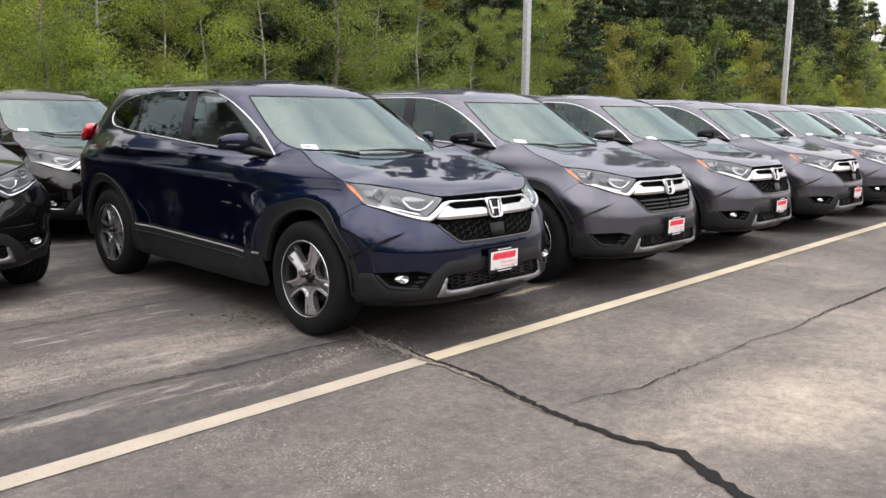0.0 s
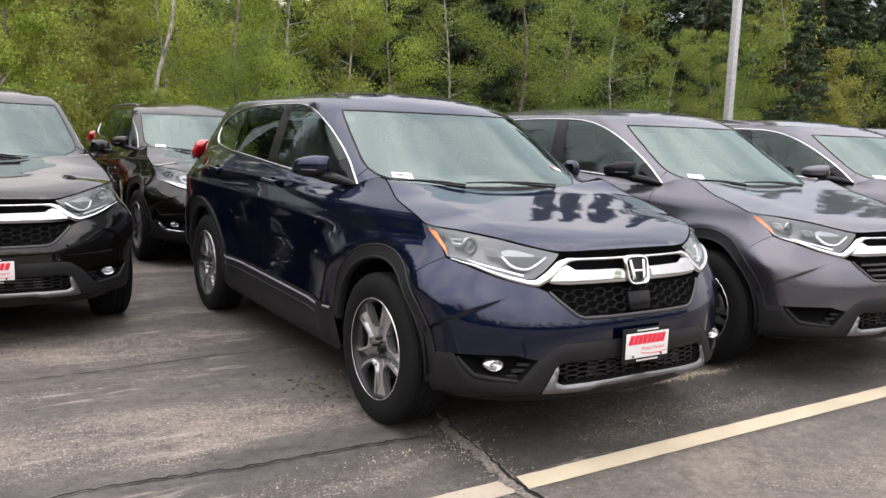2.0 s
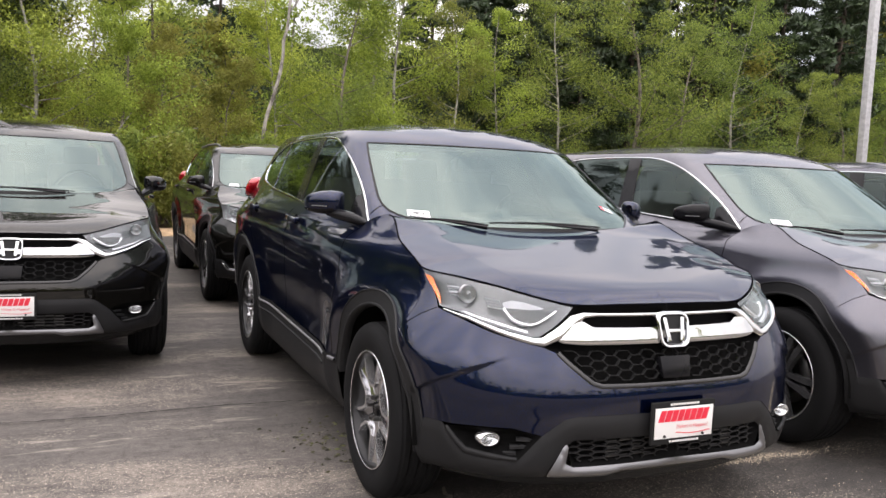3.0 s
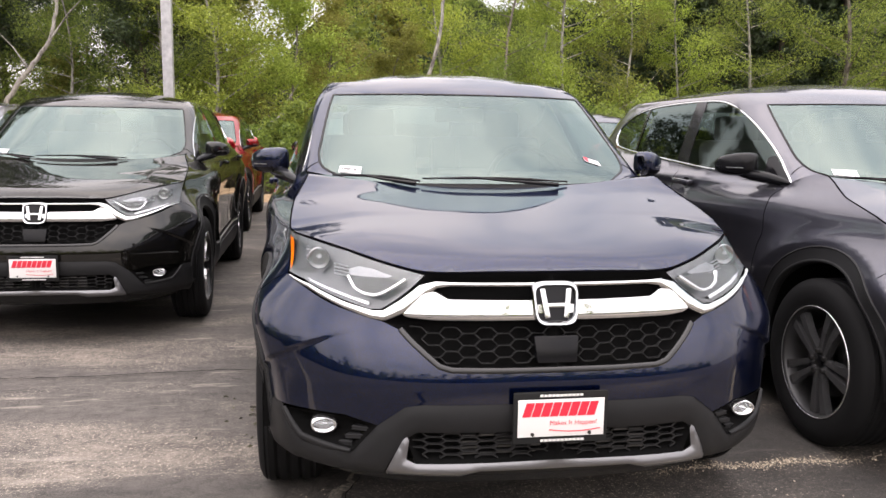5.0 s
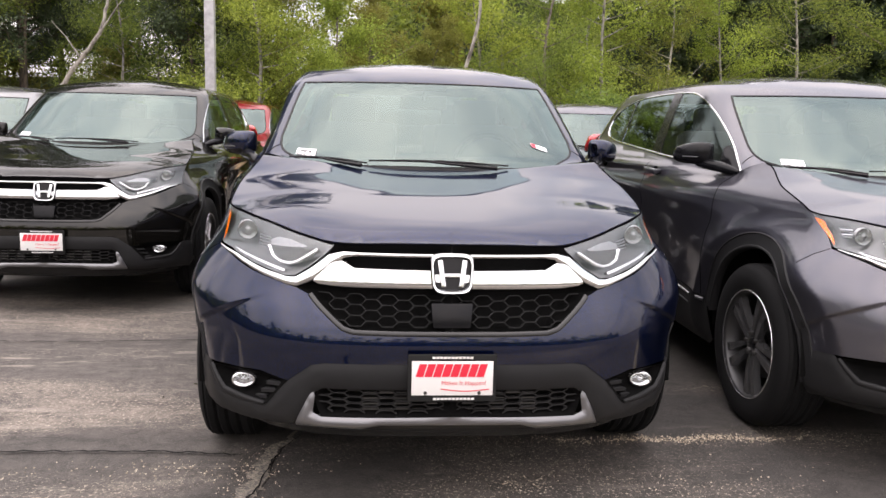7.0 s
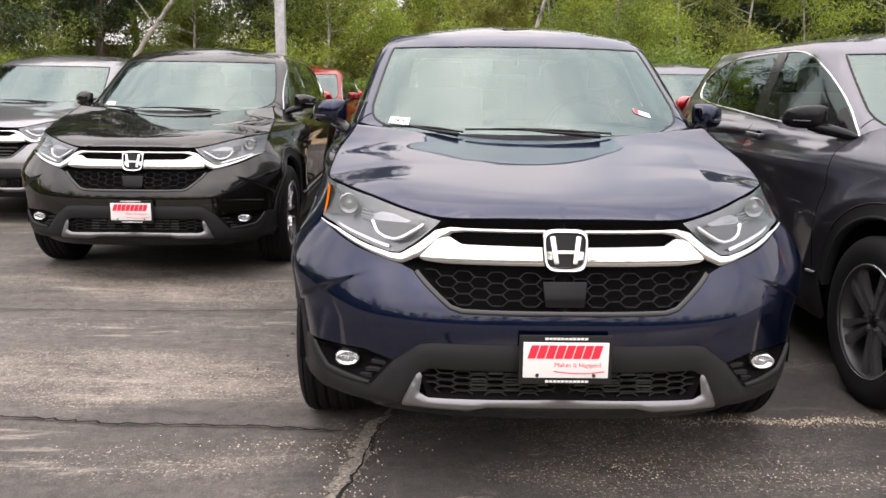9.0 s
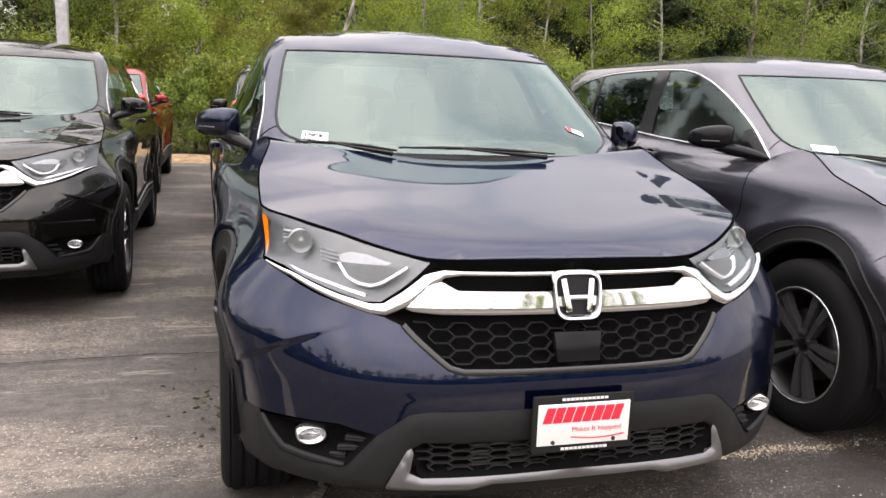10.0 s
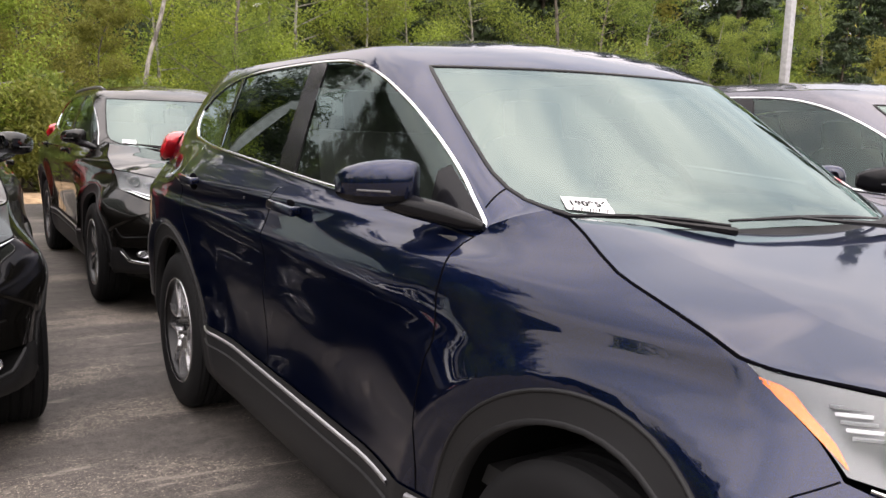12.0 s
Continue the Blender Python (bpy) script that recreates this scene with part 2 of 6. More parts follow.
def s_of_x(x, z):
    y = -0.5
    for _ in range(12):
        k = min(1.0, x / flank(y, z)) ** (bow(z) / 2)
        a = math.asin(k)
        y = lerp(NOSE, z) + deep(z) * (1 - math.cos(a))
    return a * 2 / math.pi


def glass_half(y, z):
    return shoulder(y, z) + lerp(GLASS, z) * (1 - 0.082 * step(1.3, 0.4, y)) * (1 - 0.05 * step(2.2, 3.1, y)) * (1 - 0.17 * max(0.0, min(1.0, (y - (lerp(TAIL, z) - 0.5)) / 0.5)) ** 2.6)


BOWED = 0.30


def cabin(s, z):
    """Greenhouse: s 0 to 1 across the windscreen's half, past 1 metres along the side, with a rounded pillar between."""
    if PILLAR[0] < s < PILLAR[1]:
        k = (s - PILLAR[0]) / (PILLAR[1] - PILLAR[0])
        # evened so that the middle of the bend lies at s 1
        k = k ** (math.log(0.5) / math.log((1 - PILLAR[0]) / (PILLAR[1] - PILLAR[0])))
        a, b, c = hard_cabin(PILLAR[0], z), hard_cabin(1.0, z), hard_cabin(PILLAR[1], z)
        return tuple((1 - k) ** 2 * p + 2 * k * (1 - k) * q + k * k * r for p, q, r in zip(a, b, c))
    return hard_cabin(s, z)


PILLAR = (0.905, 1.10)


def hard_cabin(s, z):
    start = lerp(RAKE, z)
    if s < 1:
        y = start + BOWED * s**2.5
        return glass_half(start + BOWED, z) * s, y
    y = start + BOWED + s - 1
    return glass_half(y, z), y


def cabin_s_of_y(y, z):
    return 1 + y - lerp(RAKE, z) - BOWED


# hood edge as height over the outline's s, and its crown along the middle
EDGE = [(0.0, 0.886), (0.12, 0.885), (s_of_x(0.375, 0.882), 0.882), (s_of_x(0.47, 0.899), 0.899), (s_of_x(0.60, 0.932), 0.932), (s_of_x(0.70, 0.952), 0.952), (s_of_y(-0.24, 0.966), 0.966),
        (s_of_y(-0.167, 0.992), 0.992), (s_of_y(-0.07, 1.020), 1.020), (s_of_y(0.06, 1.056), 1.056), (s_of_y(0.143, 1.090), 1.090), (s_of_y(0.235, 1.128), 1.128), (s_of_y(0.34, 1.142), 1.142)]
CROWN = [(-0.72, 0.890), (-0.69, 0.906), (-0.62, 0.935), (-0.50, 0.962), (-0.30, 0.998), (-0.1, 1.033), (0.0, 1.0505), (0.1, 1.068), (0.2, 1.086), (0.4, 1.124), (0.6, 1.16)]


def edge(s):
    z = lerp(EDGE, s)
    x, y = tub(s, z)
    return x, y, z


EDGE_RUN = [edge(n / 120 * 1.25) for n in range(121)]


def edge_at(y):
    """The hood edge's x and z at a length."""
    if y <= EDGE_RUN[0][1]:
        return 0.02, EDGE_RUN[0][2]
    for (x0, y0, z0), (x1, y1, z1) in zip(EDGE_RUN, EDGE_RUN[1:]):
        if y <= y1:
            k = (y - y0) / max(1e-6, y1 - y0)
            return x0 + k * (x1 - x0), z0 + k * (z1 - z0)
    return EDGE_RUN[-1][0], EDGE_RUN[-1][2]


CREST = [(-0.72, 0.36), (-0.60, 0.46), (-0.46, 0.530), (-0.32, 0.548), (-0.15, 0.565), (0.0, 0.575), (0.3, 0.60)]


def hood_z(x, y):
    xe, ze = edge_at(y)
    k = min(1.0, abs(x) / max(xe, 0.03))
    zc = lerp(CROWN, y)
    zc = zc if y > -0.6 else max(ze, zc)
    # a sharp crest along each side: level within, falling off to the shut line
    xc = lerp(CREST, y)
    ridge = math.exp(-((xc - abs(x)) / 0.22) ** 2) if abs(x) < xc else max(0.0, 1 - (abs(x) - xc) / max(0.02, xe - xc))
    return ze + (zc - ze) * step(EDGE_RUN[0][1], EDGE_RUN[0][1] + 0.06, y) * (1 - k**2.6) + 0.010 * ridge * step(-0.70, -0.36, y) * step(0.34, -0.15, y)


ROOF_Z = 1.545


def roof_z(x, y):
    xe = glass_half(y, ROOF_Z)
    start = lerp(RAKE, ROOF_Z) + BOWED * min(1.0, abs(x) / glass_half(1.2, ROOF_Z)) ** 2.5
    run = max(0.0, min(1.0, (y - start) / 0.75))
    end = max(0.0, min(1.0, (3.24 - y) / 0.9))
    return ROOF_Z + 0.078 * (1 - (1 - run) ** 2) ** 0.75 * (0.15 + 0.85 * end ** 0.6) * (1 - min(1.0, abs(x) / xe) ** 2.6)

# ---- building blocks ----
import functools
from mathutils.geometry import delaunay_2d_cdt


def mesh_of(name, verts, faces, normals=None, smooth=True):
    me = bpy.data.meshes.new(name)
    me.from_pydata([tuple(v) for v in verts], [], [tuple(f) for f in faces])
    me.update()
    if smooth:
        me.shade_smooth()
    if normals is not None:
        me.normals_split_custom_set_from_vertices([tuple(n) for n in normals])
    return me


def mesh_bm(name, bm, smooth=True, sharp=35):
    me = bpy.data.meshes.new(name)
    bm.normal_update()
    bm.to_mesh(me)
    bm.free()
    if smooth:
        me.shade_smooth()
        me.set_sharp_from_angle(angle=radians(sharp))
    return me


def box_bm(bm, size, at=(0, 0, 0), turn=None, bevel=0.0):
    """A box with rounded edges, added to bm."""
    m = Matrix.Translation(at) @ (turn.to_4x4() if turn is not None else Matrix()) @ Matrix.Diagonal((*size, 1))
    made = bmesh.ops.create_cube(bm, size=1.0, matrix=m)["verts"]
    if bevel:
        edges = list({e for v in made for e in v.link_edges})
        bmesh.ops.bevel(bm, geom=edges, offset=bevel, segments=2, affect="EDGES", profile=0.6)
    return bm


def tube_bm(bm, points, radii, sides=10, caps=True):
    """A round bar along points."""
    rings = []
    for n, p in enumerate(points):
        p = Vector(p)
        way = (Vector(points[min(n + 1, len(points) - 1)]) - Vector(points[max(n - 1, 0)])).normalized()
        a = way.orthogonal().normalized() if n == 0 else (rings_a - rings_a.project(way)).normalized()
        rings_a = a
        b = way.cross(a)
        r = radii[n] if isinstance(radii, (list, tuple)) else radii
        rings.append([bm.verts.new(p + r * (math.cos(k * math.tau / sides) * a + math.sin(k * math.tau / sides) * b)) for k in range(sides)])
    for one, two in zip(rings, rings[1:]):
        for k in range(sides):
            bm.faces.new((one[k], one[(k + 1) % sides], two[(k + 1) % sides], two[k]))
    if caps:
        bm.faces.new(rings[0][::-1])
        bm.faces.new(rings[-1])
    return bm


def lathe(profile, sides=48, axis="x"):
    """Verts and faces of a profile of (along, radius), turned round an axis."""
    verts, faces = [], []
    for a, r in profile:
        for k in range(sides):
            c, s = math.cos(k * math.tau / sides), math.sin(k * math.tau / sides)
            verts.append((a, r * c, r * s))
    for n in range(len(profile) - 1):
        for k in range(sides):
            q = (k + 1) % sides
            faces.append((n * sides + k, n * sides + q, (n + 1) * sides + q, (n + 1) * sides + k))
    return verts, faces


def tub_lift(s, z):
    x, y = tub(max(s, 0.0), z)
    return Vector((x if s >= 0 else -tub(-s, z)[0], y if s >= 0 else tub(-s, z)[1], z))


def cabin_lift(s, z):
    if s < 0:
        x, y = cabin(-s, z)
        return Vector((-x, y, z))
    x, y = cabin(s, z)
    return Vector((x, y, z))


def hood_lift(x, y):
    return Vector((x, y, hood_z(x, y)))


def roof_lift(x, y):
    return Vector((x, y, roof_z(x, y)))


def normal_at(lift, u, v, e=0.004):
    """Outward normal of a surface at its place (u, v)."""
    a = lift(u + e, v) - lift(u - e, v)
    b = lift(u, v + e) - lift(u, v - e)
    n = a.cross(b)
    return n.normalized() if n.length > 1e-12 else Vector((0, -1, 0))


def fine_line(points, gap, closed=True):
    out, some = [], points + points[:1] if closed else points
    for (a, b), (c, d) in zip(some, some[1:]):
        n = max(1, math.ceil(math.hypot(c - a, d - b) / gap))
        out += [(a + (c - a) * k / n, b + (d - b) * k / n) for k in range(n)]
    return out if closed else out + [some[-1]]


def inside(points, poly):
    p, q = np.array(points), np.array(poly)
    hit = np.zeros(len(p), bool)
    for (x0, y0), (x1, y1) in zip(q, np.roll(q, -1, 0)):
        if y0 != y1:
            cross = (p[:, 1] < y0) != (p[:, 1] < y1)
            hit ^= cross & (p[:, 0] < (x1 - x0) * (p[:, 1] - y0) / (y1 - y0) + x0)
    return hit


def rim_gap(points, poly):
    """How far each point lies from a polygon's outline."""
    p, q = np.array(points), np.array(poly)
    best = np.full(len(p), 9.0)
    for a, b in zip(q, np.roll(q, -1, 0)):
        d = b - a
        k = np.clip(((p - a) @ d) / max(d @ d, 1e-12), 0, 1)
        best = np.minimum(best, np.hypot(*(p - a - k[:, None] * d).T))
    return best


def patch(poly, lift, gap=0.03, off=None, both=True, side=1, flip=False, even=False, extra=()):
    """A panel that fills the outline poly in a surface's own coordinates. off(distance from the outline, u, v): metres proud of the surface."""
    line = fine_line(poly, gap)
    q = np.array(line)
    lo, hi = q.min(0), q.max(0)
    grid = [(x, y) for x in np.arange(lo[0] + gap / 2, hi[0], gap) for y in np.arange(lo[1] + gap / 2, hi[1], gap)]
    if grid:
        keep = inside(grid, line)
        grid = [g for g, k in zip(grid, keep) if k]
    if grid:
        far = rim_gap(grid, line)
        grid = [g for g, f in zip(grid, far) if f > gap * 0.45]
    if extra:
        keep = inside(list(extra), line) & (rim_gap(list(extra), line) > 0.004)
        extra = [p for p, k in zip(extra, keep) if k]
    spots = line + [(float(a), float(b)) for a, b in grid] + list(extra)
    made = delaunay_2d_cdt([Vector(p) for p in spots], [], [list(range(len(line)))], 1, 1e-6)
    flat, tris = [tuple(v) for v in made[0]], [tuple(f) for f in made[2]]
    deep = rim_gap(flat, line) if off else [0] * len(flat)
    verts, normals = [], []
    for (u, v), d in zip(flat, deep):
        n = normal_at(lift, u, v)
        p = lift(u, v)
        if off:
            p = p + n * off(float(d), u, v)
        verts.append(p)
        normals.append(n)
    return both_sides(verts, tris, None if off and not even else normals, both, side, flip)


def both_sides(verts, tris, normals, both=True, side=1, flip=False):
    if flip:
        tris = [f[::-1] for f in tris]
    turned = [Vector((-v[0], v[1], v[2])) for v in verts]
    back = [f[::-1] for f in tris]
    bent = [Vector((-n[0], n[1], n[2])) for n in normals] if normals else None
    if not both:
        return (verts, tris, normals) if side > 0 else (turned, back, bent)
    n = len(verts)
    return verts + turned, tris + [tuple(i + n for i in f) for f in back], normals + bent if normals else None


def ribbon(points, lift, width, high=0.004, gap=0.02, both=True, side=1, sink=0.002):
    """A raised strip along a line in a surface's own coordinates; width is a number or one for each point."""
    fine, wide = [], []
    w = width if isinstance(width, (list, tuple)) else [width] * len(points)
    for n in range(len(points) - 1):
        (a, b), (c, d) = points[n], points[n + 1]
        m = max(1, math.ceil(math.hypot(c - a, d - b) / gap))
        for k in range(m):
            fine.append((a + (c - a) * k / m, b + (d - b) * k / m))
            wide.append(w[n] + (w[n + 1] - w[n]) * k / m)
    fine.append(points[-1])
    wide.append(w[-1])
    spots = [lift(*p) for p in fine]
    verts, faces = [], []
    for n, (p, t) in enumerate(zip(spots, wide)):
        up = normal_at(lift, *fine[n])
        way = (spots[min(n + 1, len(spots) - 1)] - spots[max(n - 1, 0)]).normalized()
        across = way.cross(up).normalized()
        for k, h in ((-0.5, -sink), (-0.42, high * 0.8), (-0.15, high), (0.15, high), (0.42, high * 0.8), (0.5, -sink)):
            verts.append(p + across * t * k + up * h)
    for n in range(len(spots) - 1):
        for k in range(5):
            a = n * 6 + k
            faces.append((a, a + 6, a + 7, a + 1))
    return both_sides(verts, faces, None, both, side)


def fx(x, z):
    return (s_of_x(x, z), z)


def fy(y, z):
    return (s_of_y(y, z), z)


def gy(y, z):
    return (cabin_s_of_y(y, z), z)


# ---- the kit of a car: meshes shared by every car of the lot ----
KIT = []


def kit(name, mesh, mat, under="", label="", only="", at=(0, 0, 0), turn=0.0):
    KIT.append((name, mesh, mat, under, label, only, at, turn))


def kit_sided(name, build, mat, under="", label="", only=""):
    for side in (-1, 1):
        v, f, n = build(side)
        tag = "_right" if side < 0 else "_left"
        kit(name, mesh_of(name, v, f, n), mat, under and under + tag, label, only)
        KIT[-1] = KIT[-1] + (name + tag,)


def arch(axle, a, b, start, end, count=28):
    return [(axle + a * math.cos(radians(start + (end - start) * n / count)), HUB + b * math.sin(radians(start + (end - start) * n / count))) for n in range(count + 1)]


ARCH_IN, ARCH_OUT = (0.405, 0.425), (0.465, 0.492)
LINE_CLAD = [(0.0, 0.516), (0.15, 0.516), (0.40, 0.513), (0.443, 0.504), (0.483, 0.474), (0.519, 0.446), (0.613, 0.468), (0.72, 0.464), (0.812, 0.458)]
front_arch = arch(0.0, *ARCH_OUT, 170, 12)
rear_arch = arch(AXLE, *ARCH_OUT, 165, 8)

# painted lower body
outline = [fx(*p) for p in LINE_CLAD] + [fy(-0.462, 0.452)]
outline += [fy(y, z) for y, z in front_arch] + [fy(0.62, 0.476), fy(1.4, 0.492)] + [fy(2.2, 0.507)]
outline += [fy(y, z) for y, z in rear_arch] + [fy(3.3, 0.42), fy(3.5, 0.42), fy(3.5, 0.8), fy(3.46, 1.10)]
outline += [fy(y, 1.0895) for y in (3.0, 2.4, 1.8, 1.2, 0.9)] + [fy(0.62, 1.077), fy(0.52, 1.067), fy(0.46, 1.064), fy(0.440, 1.074), fy(0.428, 1.094), fy(0.36, 1.120)]
outline += [(s, lerp(EDGE, s)) for s in np.linspace(s_of_y(0.30, 1.138), s_of_y(-0.24, 0.966), 22)]
outline += [fy(-0.30, 0.925), fy(-0.37, 0.882), fy(-0.418, 0.842), fx(0.73, 0.815), fx(0.645, 0.776), fx(0.497, 0.738), fx(0.46, 0.722), fx(0.40, 0.665), fx(0.345, 0.617), fx(0.31, 0.606), (0.0, 0.604)]
outline = [(float(a), float(b)) for a, b in outline]
kit("body", mesh_of("body", *patch(outline, tub_lift, 0.015, extra=[(float(s), crease(s) + d) for s in np.arange(0.36, 1.13, 0.013) for d in (0.003, -0.005, -0.010, -0.015, -0.021)])), "paint", label="glossy painted body with fenders and doors")

# hood
run = [(x, y) for x, y, z in EDGE_RUN if y < 0.285]
rear = [(x, 0.188 + 0.105 * (x / 0.74) ** 2.4) for x in np.linspace(run[-1][0], 0, 14)]
hood_line = [(float(x), float(y)) for x, y in run[::2] + rear]
v, f, n = patch(hood_line, hood_lift, 0.024, extra=[(float(lerp(CREST, y)) + d, float(y)) for y in np.arange(-0.64, 0.25, 0.012) for d in (-0.008, -0.0045, 0.0045, 0.008)])
kit("hood", mesh_of("hood", v, f, n), "paint")
# the hood's front lip turns under
kit("hood_gap", mesh_of("hood_gap", *ribbon([(s, lerp(EDGE, s)) for s in np.linspace(0.0, s_of_y(0.28, 1.136), 40)], tub_lift, 0.007, 0.0008)), "gap")

# cabin shell
DLO_TOP = [(0.456, 1.081), (0.462, 1.094), (0.492, 1.118), (0.535, 1.149), (0.62, 1.207), (0.76, 1.289), (0.95, 1.386), (1.15, 1.462), (1.37, 1.509), (1.62, 1.524), (2.0, 1.524), (2.35, 1.512), (2.60, 1.482), (2.80, 1.425), (2.90, 1.365), (2.905, 1.315), (2.86, 1.270), (2.76, 1.228)]
DLO_LOW = [(2.55, 1.207), (2.29, 1.188), (1.9, 1.165), (1.5, 1.140), (1.0, 1.112), (0.6, 1.086), (0.53, 1.078), (0.49, 1.073), (0.468, 1.074)]



def eased(points, first, last, steps=4):
    """The same line, its stretch between two of its points drawn out into a smooth bend."""
    done = list(points[:first])
    for n in range(first, last):
        a, b, c, d = (np.array(points[i]) for i in (n - 1, n, n + 1, n + 2))
        for k in range(steps):
            t = k / steps
            spot = 0.5 * (2 * b + (c - a) * t + (2 * a - 5 * b + 4 * c - d) * t * t + (3 * b - a - 3 * c + d) * t ** 3)
            done.append((float(spot[0]), float(spot[1])))
    return done + list(points[last:])


DLO_TOP = eased(DLO_TOP, 1, 13)
dlo = [gy(*p) for p in DLO_TOP + DLO_LOW]
WS = 0.90
WS_FOOT = [(0.70, 1.090), (0.745, 1.108), (0.785, 1.121), (0.825, 1.132), (0.858, 1.145), (0.884, 1.168), (0.898, 1.200)]
shell = [(0.66, 1.070)] + WS_FOOT + [(WS, z) for z in np.linspace(1.22, ROOF_Z, 11)]
shell += [(float(s), ROOF_Z) for s in np.linspace(1.0, cabin_s_of_y(3.14, ROOF_Z), 20)]
shell += [gy(3.22, 1.45), gy(3.40, 1.25), gy(3.46, 1.09)]
slit = gy(2.55, 1.088)
shell += [slit] + [gy(*DLO_LOW[0])] + dlo[:len(DLO_TOP)][::-1] + dlo[len(DLO_TOP) + 1:][::-1] + [(gy(2.55, 1.207)[0] - 0.004, 1.205), (slit[0] - 0.004, 1.088)]
shell += [gy(1.5, 1.088), gy(0.9, 1.088), gy(0.75, 1.0875), gy(0.62, 1.081), gy(0.50, 1.066), gy(0.46, 1.064)]
shell = [(float(a), float(b)) for a, b in shell]
kit("cabin_frame", mesh_of("cabin_frame", *patch(shell, cabin_lift, 0.03)), "paint", label="painted pillars and roof sides")

# roof
xs = [glass_half(float(y), ROOF_Z) for y in np.linspace(1.24, 3.16, 26)]
roof_line = [tuple(float(c) for c in cabin(float(k), ROOF_Z)) for k in np.linspace(0, 1.14, 26)]
roof_line += [(x, float(y)) for x, y in zip(xs, np.linspace(1.24, 3.16, 26)) if y > roof_line[-1][1] + 0.01] + [(0.35, 3.23), (0.0, 3.25)]
kit("roof", mesh_of("roof", *patch(roof_line, roof_lift, 0.04)), "paint")
kit_sided("roof_seam", lambda side: ribbon([(0.545 - 0.02 * abs(y - 1.9), float(y)) for y in np.linspace(1.42, 3.1, 24)], roof_lift, 0.012, 0.001, 0.02, False, side), "gloss_black")

# glass
WS_TOP = 1.474
ws = [(0.0, 1.085), (WS * 0.5, 1.080)] + WS_FOOT + [(WS, 1.3), (WS, WS_TOP), (WS * 0.5, WS_TOP), (0.0, WS_TOP)]
kit("windscreen", mesh_of("windscreen", *patch(ws, cabin_lift, 0.05)), "windscreen", label="raked windscreen mirroring a cloudy sky")
for band in ([(0.0, 1.084), (0.66, 1.081), (0.703, 1.093), (0.748, 1.111), (0.786, 1.124), (0.74, 1.125), (0.6, 1.120), (0.0, 1.122)], [(0.0, 1.438), (0.13, 1.438), (0.15, 1.456), (WS - 0.003, 1.456), (WS - 0.003, 1.473), (0.0, 1.473)]):
    kit("screen_border", mesh_of("screen_border", *patch(band, cabin_lift, 0.04, lambda d, u, v: -0.003)), "gloss_black")
kit("header_band", mesh_of("header_band", *patch([(0, WS_TOP), (WS, WS_TOP), (WS, ROOF_Z), (0, ROOF_Z)], cabin_lift, 0.03)), "paint")
kit("windscreen_seal", mesh_of("windscreen_seal", *ribbon(WS_FOOT + [(WS, z) for z in np.linspace(1.22, WS_TOP, 12)] + [(WS * k, WS_TOP) for k in np.linspace(0.96, 0, 10)], cabin_lift, 0.012, 0.003)), "gloss_black")
B_TOP, B_LOW = (1.60, 1.735), (1.43, 1.585)


front_pane = [p for p in DLO_TOP if p[0] < 1.58] + [(B_TOP[0], 1.522), (B_LOW[0], 1.137)] + [p for p in DLO_LOW if p[0] < 1.42]
rear_pane = [(B_TOP[1], 1.523), (2.0, 1.524), (2.35, 1.512), (2.43, 1.505), (2.29, 1.188), (1.9, 1.165), (B_LOW[1], 1.146)]
quarter = [(2.455, 1.502), (2.60, 1.482), (2.80, 1.425), (2.90, 1.365), (2.905, 1.315), (2.86, 1.270), (2.76, 1.228), (2.55, 1.207), (2.315, 1.19)]
for name, line, mat in (("front_door_window", front_pane, "side_glass"), ("rear_door_window", rear_pane, "privacy_glass"), ("quarter_window", quarter, "privacy_glass")):
    poly = [gy(*p) for p in line][::-1]
    kit_sided(name, lambda side, poly=poly: patch(poly, cabin_lift, 0.06, lambda d, u, v: -0.006, False, side), mat)
b_pillar = [gy(*p) for p in ((B_TOP[0], 1.522), (B_TOP[1], 1.523), (B_LOW[1], 1.146), (B_LOW[0], 1.137))][::-1]
kit_sided("pillar_trim", lambda side: patch(b_pillar, cabin_lift, 0.05, lambda d, u, v: -0.002, False, side), "gloss_black")
c_bar = [gy(*p) for p in ((2.425, 1.505), (2.46, 1.502), (2.32, 1.19), (2.285, 1.188))][::-1]
kit_sided("pillar_trim", lambda side: patch(c_bar, cabin_lift, 0.05, lambda d, u, v: -0.002, False, side), "gloss_black")
ring = [Vector(gy(*p)) for p in DLO_TOP + DLO_LOW]
inward = [(ring[(n + 1) % len(ring)] - ring[n - 1]).normalized() for n in range(len(ring))]
ring = [(p.x + 0.006 * d.y, p.y - 0.006 * d.x) for p, d in zip(ring, inward)]
upper_run = ring[-1:] + ring[:len(DLO_TOP) - 1]
belt_run = ring[len(DLO_TOP) - 2:]
kit_sided("window_trim", lambda side: ribbon(upper_run, cabin_lift, 0.014, -0.0008, 0.02, False, side, 0.012), "chrome", label="bright chrome window surround")
kit_sided("window_trim", lambda side: ribbon(belt_run, cabin_lift, 0.015, 0.0045, 0.02, False, side, 0.010), "chrome", label="bright chrome window surround")
sail = [gy(*p) for p in ((0.476, 1.096), (0.56, 1.155), (0.66, 1.216), (0.69, 1.20), (0.67, 1.10), (0.60, 1.096), (0.49, 1.086))][::-1]
kit_sided("mirror_sail", lambda side: patch(sail, cabin_lift, 0.03, lambda d, u, v: -0.003, False, side), "gloss_black")

